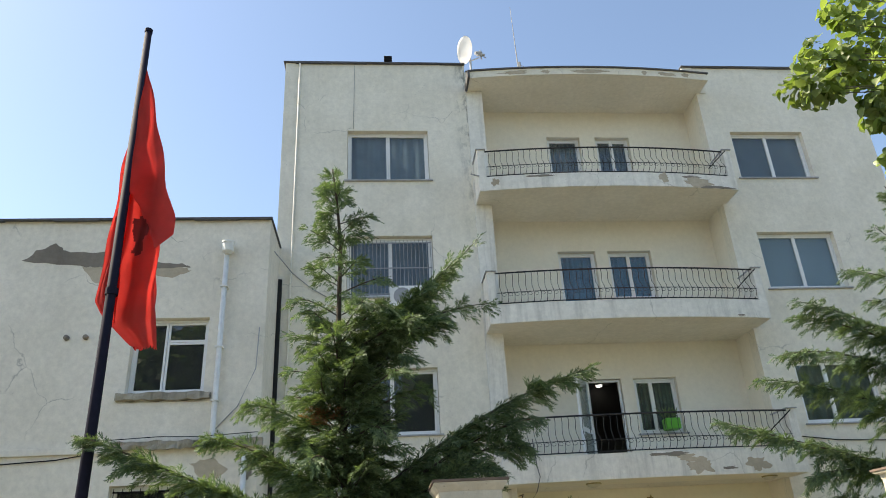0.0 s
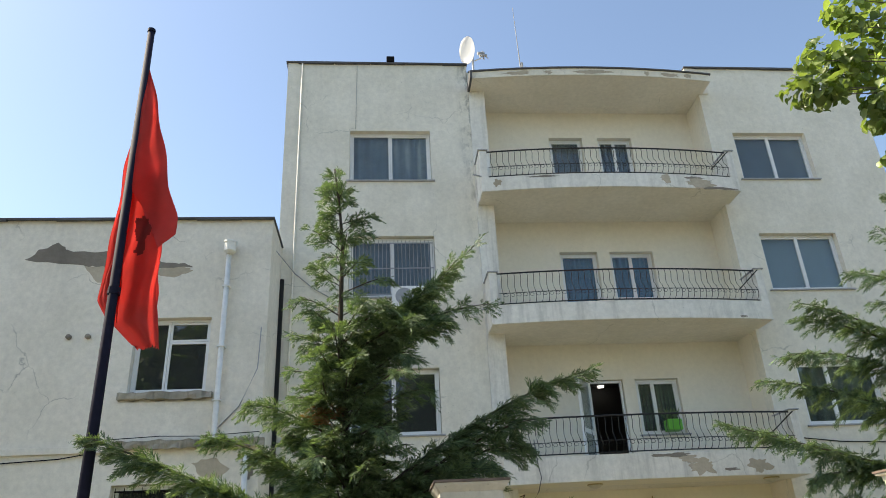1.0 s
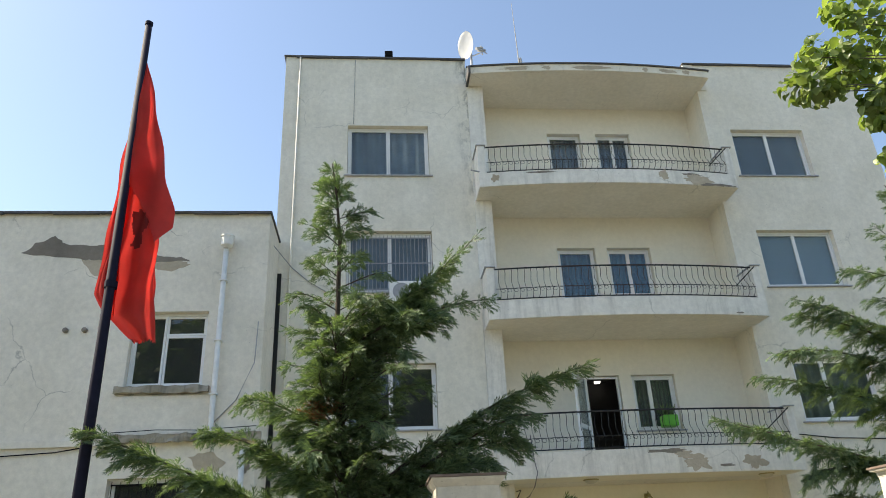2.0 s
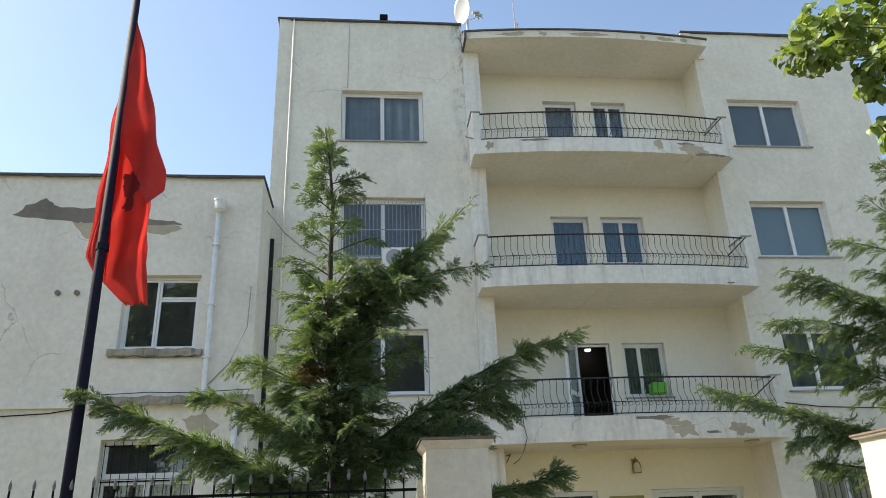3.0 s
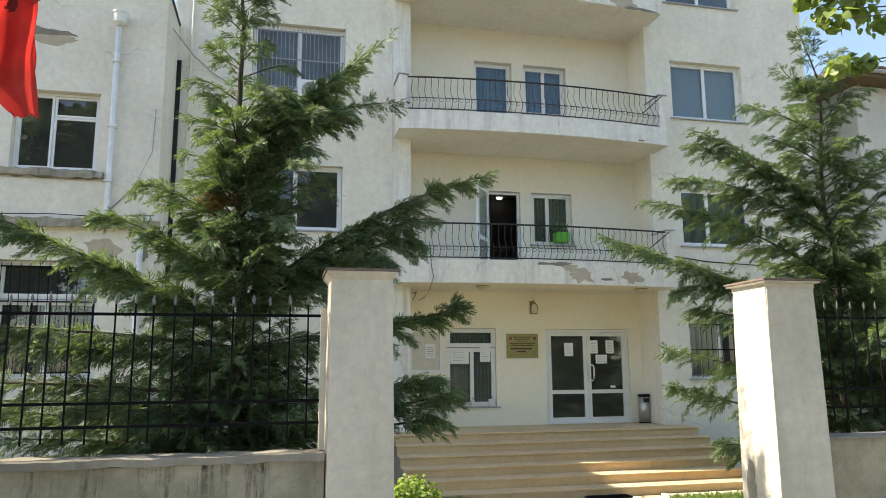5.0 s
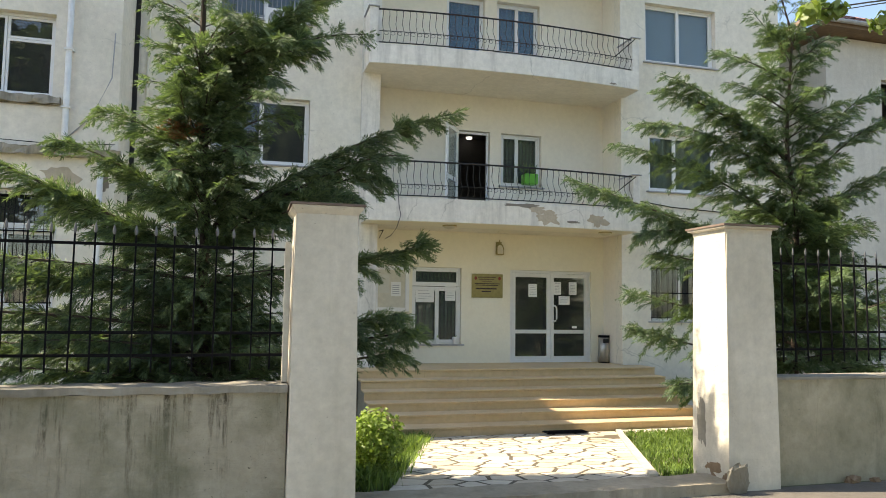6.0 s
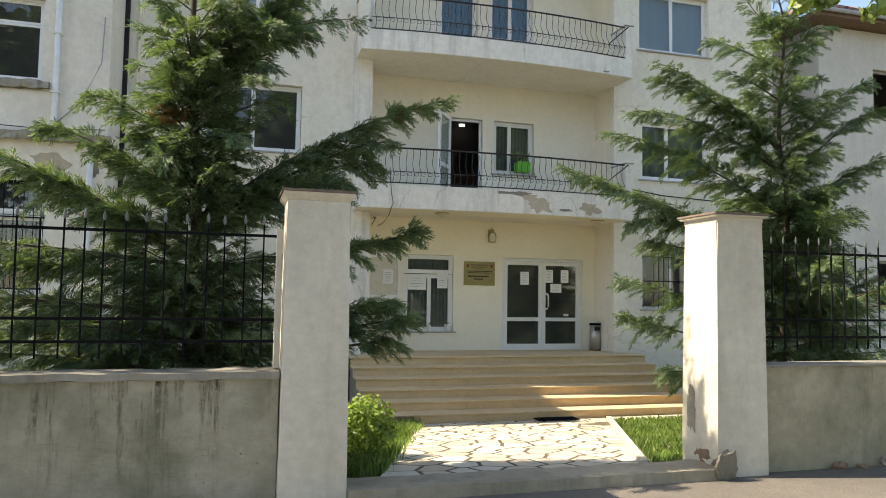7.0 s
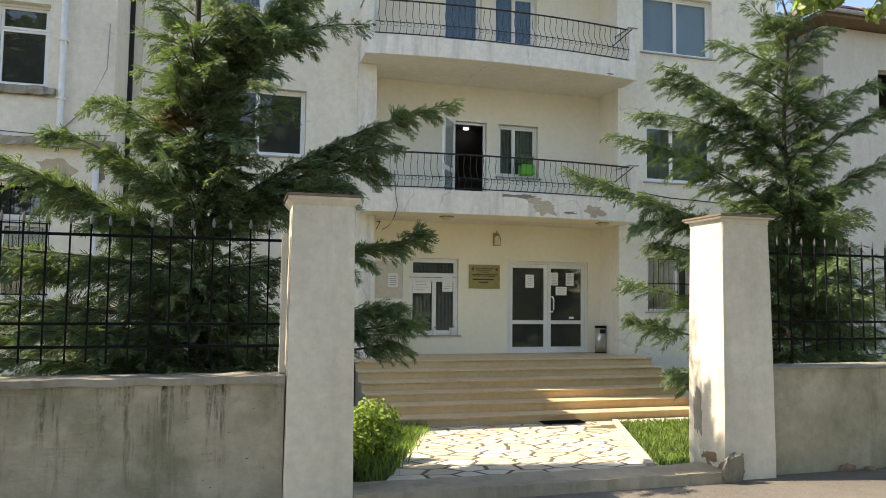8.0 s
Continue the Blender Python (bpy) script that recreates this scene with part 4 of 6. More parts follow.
for a, b_, r_ in (((2.56, FRONT + 0.20, 14.40), (2.74, FRONT + 0.24, 14.44), 0.045), ((2.60, FRONT + 0.16, 14.30), (2.80, FRONT + 0.22, 14.36), 0.035), ((2.70, FRONT + 0.22, 14.50), (2.72, FRONT + 0.22, 14.22), 0.018), ((2.68, FRONT + 0.2, 14.36), (2.84, FRONT + 0.2, 14.24), 0.012)):
    part("feed", tube([a, b_], r_, 8), "sill", dish, "grey feed horn")
part("feed_arm", tube([(2.42, FRONT + 0.22, 14.15), (2.68, FRONT + 0.25, 14.3)], 0.015), "steel", dish)
aer = thing("aerial", "tall thin whip aerial on the roof", "aerial")
part("whip", tube([(3.68, FRONT + 0.25, 13.65), (3.66, FRONT + 0.25, 14.8), (3.64, FRONT + 0.25, 16.05)], [0.02, 0.012, 0.006], 6), "sill", aer)
part("socket", tube([(3.72, FRONT + 0.25, 13.65), (3.72, FRONT + 0.25, 14.15)], 0.035, 8), "sill", aer)
part("guy_wire", tube([(3.70, FRONT + 0.25, 14.1), (4.4, FRONT + 0.25, 13.66)], 0.004, 4), "sill", aer)
fl = thing("floodlight", "small dark floodlight on the roof edge", "floodlight")
part("case", box(0.17, 0.37, FRONT - 0.02, FRONT + 0.14, TOP + 0.09, TOP + 0.25, 0.015), "iron", fl)
part("bracket", box(0.24, 0.30, FRONT + 0.02, FRONT + 0.08, TOP + 0.051, TOP + 0.089), "iron", fl)

# lost plaster on the wing
wall_w = bpy.data.objects["wall_wing_front"]
def flake(name, outline, y, mat, parent, label):
    bm = bmesh.new()
    fine = []
    for (xa, za), (xb, zb) in zip(outline, outline[1:] + outline[:1]):
        for q in range(5):
            u = q / 5
            fine.append((xa + (xb - xa) * u + 0.05 * noise.noise(Vector((xa * 9 + u * 7, za * 5, 1))), za + (zb - za) * u + 0.05 * noise.noise(Vector((xa * 7, za * 9 + u * 7, 5)))))
    a = [bm.verts.new((x, y, z)) for x, z in fine]
    b_ = [bm.verts.new((x, y + 0.02, z)) for x, z in fine]
    bm.faces.new(a)
    for i in range(len(a)):
        j = (i + 1) % len(a)
        bm.faces.new((a[i], a[j], b_[j], b_[i]))
    return part(name, bm, mat, parent, label)


flake("bare_patch", [(-6.86, 7.83), (-6.62, 8.06), (-6.28, 8.22), (-6.1, 8.05), (-5.5, 8.0), (-4.75, 7.98), (-4.3, 7.78), (-3.75, 7.72), (-3.7, 7.66), (-4.6, 7.66), (-5.3, 7.68), (-5.75, 7.72)], WING - 0.006, "bare", wall_w, "bare grey mortar where plaster fell")
flake("bare_patch", [(-5.72, 7.70), (-5.0, 7.69), (-4.45, 7.66), (-3.85, 7.69), (-3.68, 7.6), (-4.0, 7.45), (-4.5, 7.54), (-4.9, 7.42), (-5.45, 7.36)], WING - 0.004, "bare_tan", wall_w, "bare tan mortar where plaster fell")
flake("bare_patch", [(-3.35, 3.95), (-2.95, 4.02), (-2.7, 3.82), (-2.85, 3.68), (-3.2, 3.72)], WING - 0.004, "bare_tan", wall_w, "bare tan mortar where plaster fell")
flake("bare_patch", [(-2.5, 4.0), (-2.32, 4.05), (-2.3, 3.7), (-2.42, 3.6)], WING - 0.004, "bare", wall_w, "bare grey mortar where plaster fell")

# ---- street wall, pillars and fence ----
PY0, PY1 = 6.12, 6.66
def pillar(x0, x1, seed, flare=0.052):
    p = thing("gate_pillar", "rough plastered gate pillar with brown tile cap", "gate pillar", "gate pillars")
    bm = bmesh.new()
    lv = [0.0, 0.3, 0.8, 1.4, 2.0, 2.53]
    rings = []
    for z in lv:
        g = 0.025 * (1 - z / 2.53)
        rings.append([bm.verts.new((x + 0.006 * noise.noise(Vector((x * 3, y * 3, z * 4 + seed))), y, z)) for x, y in ((x0 - g, PY0 - g), (x1 + g, PY0 - g), (x1 + g, PY1 + g), (x0 - g, PY1 + g))])
    for r0, r1 in zip(rings, rings[1:]):
        for k in range(4):
            bm.faces.new((r0[k], r0[(k + 1) % 4], r1[(k + 1) % 4], r1[k]))
    bm.faces.new(rings[0])
    bm.faces.new(rings[-1])
    bmesh.ops.bevel(bm, geom=[e for e in bm.edges if abs(e.verts[0].co.z - e.verts[1].co.z) > 0.1], offset=0.012, segments=2, affect='EDGES')
    part("shaft", bm, "pillar", p)
    bm = bmesh.new()
    r = []
    for z, g in ((2.531, 0.0), (2.585 - flare, 0.003), (2.585, 0.042), (2.60, 0.042)):
        r.append([bm.verts.new((x, y, z)) for x, y in ((x0 - g, PY0 - g), (x1 + g, PY0 - g), (x1 + g, PY1 + g), (x0 - g, PY1 + g))])
    for r0, r1 in zip(r, r[1:]):
        for k in range(4):
            bm.faces.new((r0[k], r0[(k + 1) % 4], r1[(k + 1) % 4], r1[k]))
    bm.faces.new(r[0])
    bm.faces.new(r[-1])
    part("cap_moulding", bm, "pillar", p)
    g = 0.055
    bm = bmesh.new()
    lo = [bm.verts.new((x, y, 2.602)) for x, y in ((x0 - g, PY0 - g), (x1 + g, PY0 - g), (x1 + g, PY1 + g), (x0 - g, PY1 + g))]
    hi = [bm.verts.new((v.co.x, v.co.y, 2.622)) for v in lo]
    top = bm.verts.new(((x0 + x1) / 2, (PY0 + PY1) / 2, 2.66))
    bm.faces.new(lo)
    for k in range(4):
        bm.faces.new((lo[k], lo[(k + 1) % 4], hi[(k + 1) % 4], hi[k]))
        bm.faces.new((hi[k], hi[(k + 1) % 4], top))
    part("cap_tile", bm, "cap", p, "weathered brown cap tile")
    return p


pillar(0.40, 0.92, 1.0)
pr = pillar(4.595, 5.14, 7.0, 0.012)
def lump(x, y, z, sx, sy, sz, seed):
    bm = bmesh.new()
    bmesh.ops.create_cube(bm, size=1.0)
    bmesh.ops.subdivide_edges(bm, edges=bm.edges[:], cuts=6, use_grid_fill=True)
    for v in bm.verts:
        v.co = v.co.lerp(v.co.normalized() * 0.55, 0.35)
        k = noise.noise_vector(v.co * 2.3 + Vector((seed, 0, 0))) * 0.30 + noise.noise_vector(v.co * 7.0 + Vector((seed, 4, 0))) * 0.10
        v.co = Vector(((v.co.x + k.x) * sx + x, (v.co.y + k.y) * sy + y, (v.co.z + k.z) * sz + z))
    return bm


# ragged grey patch on the left face of the east pillar
bm = bmesh.new()
rim_ = []
for i in range(36):
    a = i * math.tau / 36
    r_ = 0.75 + 0.45 * noise.noise(Vector((math.cos(a) * 2.1, math.sin(a) * 2.1, 5.0))) + 0.25 * noise.noise(Vector((math.cos(a) * 7, math.sin(a) * 7, 1.0)))
    y_, z_ = 6.53 + 0.10 * r_ * math.cos(a), 0.62 + 0.33 * r_ * math.sin(a)
    rim_.append(bm.verts.new((4.595 - 0.025 * (1 - z_ / 2.53) - 0.004, min(y_, 6.655), z_)))
bm.faces.new(rim_)
part("grey_patch", bm, "coping", pr, "ragged grey patch low on the pillar's left face")
part("broken_corner", lump(4.588, 6.30, 0.15, 0.04, 0.36, 0.20, 3.0), "brick_bare", pr, "broken brown brick corner")
slab = lump(0, 0, 0, 0.21, 0.05, 0.27, 9.0)
bmesh.ops.transform(slab, matrix=pose(4.60, 6.02, 0.135, 12, -24, 0), verts=slab.verts)
tagged(link("rubble_stone", slab, "coping"), "grey slab of broken plaster against the pillar", "rubble")
tagged(link("rubble_stone", lump(4.635, 6.085, 0.10, 0.09, 0.05, 0.22, 5.0), "brick_bare"), "small brown lump of broken brick", "rubble")
for x, y, q in ((6.1, 6.16, 0.09), (6.36, 6.14, 0.06), (6.75, 6.17, 0.11), (7.3, 6.15, 0.07)):
    tagged(link("loose_stone", lump(x, y, q * 0.35, q * 1.5, q, q, x * 3), "brick_bare" if q < 0.1 else "bare"), "small brown stone lying at the wall foot", "stone", "stones at the wall foot")

structure("wall_street_west", box(-14, 0.37, 6.22, 6.50, -0.2, 1.03), "fence_wall", "stained grey plaster street wall")
structure("wall_street_east", box(5.17, 16, 6.22, 6.50, -0.2, 1.06), "fence_wall_east", "stained beige plaster street wall")
structure("trim_coping_west", rough_box(-14, 0.372, 6.18, 6.55, 1.033, 1.092, 0.013, 1.0, 0.04), "coping", "weathered concrete coping on the street wall", "trim")
structure("trim_coping_east", rough_box(5.168, 16, 6.195, 6.53, 1.063, 1.09, 0.006, 4.0, 0.05), "coping", "weathered concrete coping on the street wall", "trim")
structure("trim_threshold", rough_box(0.95, 4.60, 6.03, 6.44, -0.05, 0.118, 0.012, 3.0, 0.04), "kerb", "worn concrete kerb across the gateway", "kerb")
# added strip that catches sun in place of the pillar's lit left face
structure("trim_sunlit_edge", box(0.325, 0.372, 6.34, 6.42, 1.102, 2.30, 0.004), "pillar", "added plaster strip in place of the pillar's sunlit side", "trim")

spear_bm = bmesh.new()
prof = [(0.0, 0.008), (0.016, 0.013), (0.036, 0.0145), (0.058, 0.009), (0.085, 0.001)]
rg = []
for z, r_ in prof:
    rg.append([spear_bm.verts.new((r_ * math.cos(k * math.tau / 6), 0.6 * r_ * math.sin(k * math.tau / 6), z)) for k in range(6)])
for r0, r1 in zip(rg, rg[1:]):
    for k in range(6):
        spear_bm.faces.new((r0[k], r0[(k + 1) % 6], r1[(k + 1) % 6], r1[k]))
rod_mesh = spear_mesh = None
for x0, x1, dz in ((-12.0, 0.33, 0.0), (5.2, 12.0, 0.03)):
    f = thing("iron_fence", "black iron fence with silver spear tips on the wall", "fence", "street fences")
    for z in (1.33 + dz, 1.515 + dz, 2.235 + dz):
        part("rail", box(x0, x1, 6.365, 6.385, z - 0.012, z + 0.012), "iron", f)
    k = 0
    x = x1 - 0.11
    while x > x0:
        if rod_mesh is None:
            o = part("rod", box(-0.0065, 0.0065, -0.0065, 0.0065, 1.20, 2.32), "iron", f)
            rod_mesh = o.data
            t_ = part("spear", spear_bm, "spear", o, "silver spear tip")
            spear_mesh = t_.data
        else:
            o = new("rod", rod_mesh)
            o.parent = f
            t_ = new("spear", spear_mesh)
            t_.parent = o
        t_.location = (0, 0, 2.32)
        o.location = (x, 6.355, dz + random.uniform(-0.01, 0.01))
        o.rotation_euler = (0, radians(random.uniform(-0.4, 0.4)), 0)
        x -= 0.157

# ---- flagpole ----
FX, FY = -2.66, 6.75
fp = thing("flagpole", "dark blue painted flagpole behind the fence", "flagpole")
part("shaft", tube([(FX + 0.03, FY, ground_z(FY) - 0.03), (FX + 0.01, FY, 3.5), (FX - 0.03, FY, 7.82)], [0.055, 0.050, 0.038], 14), "pole", fp, "", True)
part("collar", tube([(FX + 0.005, FY, 4.55), (FX + 0.005, FY, 4.62)], 0.060, 14), "pole", fp)
part("finial", tube([(FX - 0.03, FY, 7.82), (FX - 0.03, FY, 7.86)], 0.045, 14), "pole", fp)


def cloth(vs, left, right, depth, folds, phase, k=40, twist=0.0, lift=0.0, back=0.0):
    """A hanging sheet between two edges: rows of (height, x of the left edge, x of the right edge)."""
    bm = bmesh.new()
    rows = []
    for j in range(61):
        z = vs[0] + (vs[-1] - vs[0]) * j / 60
        q = -z
        a = float(np.interp(q, [-v for v in vs], left))
        b_ = float(np.interp(q, [-v for v in vs], right))
        fade = min(1.0, 4 * j / 60)
        row = []
        for i in range(k + 1):
            u = i / k
            y = FY + back - depth * fade * (math.sin(u * folds * math.tau + phase + 0.035 * j) * (0.35 + 0.65 * u) + twist * u)
            ragged = 0.05 * noise.noise(Vector((u * 22, phase, 0))) if j == 60 else 0.0
            row.append(bm.verts.new((a + (b_ - a) * u + 0.012 * math.sin(j * 0.3 + u * 5), y, z + ragged + lift * (1 - u) * (j / 60) ** 3)))
        rows.append(row)
    for r0, r1 in zip(rows, rows[1:]):
        for i in range(k):
            bm.faces.new((r0[i], r0[i + 1], r1[i + 1], r1[i]))
    bmesh.ops.solidify(bm, geom=bm.faces[:], thickness=0.003)
    return bm


flag = thing("flag", "limp red flag with frayed edge and dark emblem", "flag")
FO = lambda row: [FX + v for v in row]
part("front_fold", cloth([7.28, 6.3, 5.7, 5.36, 5.15, 5.0], FO([-0.01, 0.0, 0.0, 0.0, 0.0, 0.02]), FO([0.03, 0.29, 0.43, 0.54, 0.55, 0.40]), 0.07, 0.8, 0.4, twist=0.5, lift=0.75), "flag_red", flag, "", True)
part("back_fold", cloth([6.6, 6.0, 5.3, 4.75, 4.5, 4.3], FO([-0.04, -0.08, -0.10, -0.14, -0.14, -0.02]), FO([0.0, 0.02, 0.03, 0.04, 0.05, 0.06]), 0.05, 1.4, 2.4, 40, -1.2), "flag_red", flag, "", True)
tail = part("tail_fold", cloth([6.0, 5.0, 4.6, 4.3, 4.03], FO([0.0, 0.0, -0.02, -0.02, 0.26]), FO([0.30, 0.36, 0.38, 0.41, 0.47]), 0.05, 1.2, 1.2, 40, 0.4, 0.0, 0.09), "flag_red", flag, "", True)
part("inner_fold", cloth([5.9, 5.0, 4.6, 4.42], FO([0.0, 0.0, 0.0, 0.10]), FO([0.28, 0.33, 0.35, 0.37]), 0.05, 1.5, 0.2, 40, 0.2, 0.0, 0.19), "flag_red", flag, "", True)
tail.data.materials.append(M["flag_dark"])
for pg in tail.data.polygons:
    c_ = pg.center
    q_ = Vector((c_.x * 9, 0, c_.z * 9))
    if ((c_.x - FX - 0.17) / 0.10) ** 2 + ((c_.z - 5.30) / 0.26) ** 2 < 0.75 + 1.1 * noise.noise(q_):
        pg.material_index = 1

# ---- steps and path ----
stairs = tagged(new("stairs"), "six broad yellow stone steps up to the porch", "stairs", kind="structure")
RISE, TREAD, SX0, SX1 = 0.16, 0.395, 2.16, 8.62
for i in range(6):
    zt = PLATFORM - i * RISE
    yf = 13.94 - i * TREAD
    yb = RECESS - 0.002 if i == 0 else 13.94 - (i - 1) * TREAD + 0.03
    cuts = sorted([SX0, SX1, *[SX0 + (SX1 - SX0) * (k + 1) / 4 + random.uniform(-0.5, 0.5) for k in range(3)]])
    for a, b_ in zip(cuts, cuts[1:]):
        a2, b2 = a + 0.0015, b_ - 0.0015
        if i == 0:
            part("tread", box(a2, b2, yf - 0.032, FRONT - 0.04, zt - 0.03, zt, 0.006), "marble", stairs)
        else:
            part("tread", box(a2, b2, yf - 0.032, yb, zt - 0.03, zt, 0.006), "marble", stairs)
        part("riser", box(a2, b2, yf, yf + 0.03, zt - RISE, zt - 0.037), "marble", stairs)
    part("core", box(SX0 + 0.01, SX1 - 0.01, yf + 0.031, yf + TREAD + 0.02, GARDEN - 0.1, zt - 0.036), "coping", stairs)
part("porch_floor", box(BAY0 + 0.004, BAY1 - 0.004, FRONT - 0.036, RECESS - 0.004, PLATFORM - 0.035, PLATFORM - 0.001), "marble", stairs)
part("core", box(SX0 + 0.01, SX1 - 0.01, 13.98, FRONT - 0.05, GARDEN - 0.1, PLATFORM - 0.037), "coping", stairs)

PATH = [(1.30, 6.505), (3.95, 6.505), (6.55, 11.93), (3.05, 11.93)]
bm = bmesh.new()
bot = [bm.verts.new((x, y, ground_z(y) + 0.002)) for x, y in PATH]
bm.faces.new(bot)
path = structure("pavement_path", bm, "mortar", "crazy-paved pale stone path with grey joints", "path")
bm = bmesh.new()
E = [(3.95, 6.505), (6.55, 11.9), (6.65, 11.9), (4.05, 6.505)]
lo = [bm.verts.new((x, y, ground_z(y) - 0.08)) for x, y in E]
hi = [bm.verts.new((x, y, ground_z(y) + 0.035)) for x, y in E]
bm.faces.new(lo)
bm.faces.new(hi)
for k in range(4):
    bm.faces.new((lo[k], lo[(k + 1) % 4], hi[(k + 1) % 4], hi[k]))
structure("trim_path_kerb", bm, "flag_stone", "narrow pale kerb beside the path", "kerb")
structure("pavement_strip", prism([(6.66, 11.55), (9.0, 11.55), (9.0, 11.93), (6.66, 11.93)], GARDEN - 0.05, GARDEN + 0.02), "flag_stone", "narrow pale paving strip at the foot of the steps", "paving")


# dark slatted panel laid where a shadow falls at the steps' foot
grate = thing("foot_shadow_slats", "dark slatted panel in place of shade below the steps", "grate")
part("frame", box(5.10, 5.88, 11.62, 11.86, GARDEN + 0.045, GARDEN + 0.058), "iron", grate)
for k in range(9):
    part("slat", box(5.13, 5.85, 11.64 + k * 0.024, 11.65 + k * 0.024, GARDEN + 0.0585, GARDEN + 0.066), "iron", grate)


def grow_blades(name, regions, count, seed, label):
    rng = np.random.default_rng(seed)
    P = []
    for (xa, xb, ya, yb), share, hgt in regions:
        kk = int(count * share)
        x, y = rng.uniform(xa, xb, kk), rng.uniform(ya, yb, kk)
        el = 1.30 + (y - 6.45) * 0.32
        er = 4.07 + (y - 6.45) * 0.4745
        keep = (x < el + rng.normal(0, 0.05, kk)) | (x > er + 0.02)
        keep &= ~((x > 0.3) & (x < 1.0) & (y < 6.75)) & ~((x > 4.5) & (x < 5.25) & (y < 6.75))
        P.append(np.stack([x, y, np.full(kk, hgt)], 1)[keep])
    P = np.concatenate(P)
    kk = len(P)
    z = np.array([ground_z(v) for v in P[:, 1]]) - 0.03
    a = rng.uniform(0, math.tau, kk)
    h = P[:, 2] * rng.uniform(0.5, 1.2, kk)
    w = 0.006 + 0.004 * rng.random(kk)
    lean = rng.normal(0, 0.35, (kk, 2)) * h[:, None]
    base = np.stack([P[:, 0], P[:, 1], z], 1)
    side = np.stack([np.cos(a) * w, np.sin(a) * w, 0 * a], 1)
    mid_ = base + np.stack([lean[:, 0] * 0.35, lean[:, 1] * 0.35, h * 0.6], 1)
    tip = base + np.stack([lean[:, 0], lean[:, 1], h], 1)
    V = np.stack([base - side, base + side, mid_ + side * 0.8, tip, mid_ - side * 0.8], 1).reshape(-1, 3)
    F = np.arange(kk * 5).reshape(-1, 5)
    return tagged(mesh_of(name, V, F, "grass"), label, "grass", kind="stuff")


def mesh_of(name, V, F, mat, parent=None):
    me = bpy.data.meshes.new(name)
    k, w = F.shape
    me.vertices.add(len(V))
    me.vertices.foreach_set("co", np.asarray(V, dtype=np.float32).ravel())
    me.loops.add(k * w)
    me.loops.foreach_set("vertex_index", np.asarray(F, dtype=np.int32).ravel())
    me.polygons.add(k)
    me.polygons.foreach_set("loop_start", np.arange(k, dtype=np.int32) * w)
    me.update(calc_edges=True)
    me.materials.append(M[mat])
    ob = new(name, me)
    ob.parent = parent
    return ob


grow_blades("lawn_grass", [((4.0, 9.6, 6.5, 11.6), 0.5, 0.09), ((0.4, 3.1, 6.7, 11.9), 0.35, 0.17), ((-6, 0.6, 6.6, 13), 0.15, 0.14)], 36000, 5, "short green lawn grass beside the path")

# ---- trees ----
def arm_path(a, tip, sag, k=14):
    a, tip = np.array(a), np.array(tip)
    t = np.linspace(0, 1, k)[:, None]
    c = (a + tip) / 2 + np.array([0, 0, -sag])
    return (1 - t) ** 2 * a + 2 * t * (1 - t) * c + t * t * tip


def unit(v):
    return v / (np.linalg.norm(v, axis=1, keepdims=True) + 1e-9)


def blades(c, d, n_, ln, wd):
    """Narrow pointed blades: from c along d, flat across n_, ln long and wd half wide."""
    w = unit(np.cross(d, n_)) * wd[:, None]
    m_ = c + d * (ln * 0.45)[:, None]
    return np.stack([c, m_ + w, c + d * ln[:, None], m_ - w], 1)


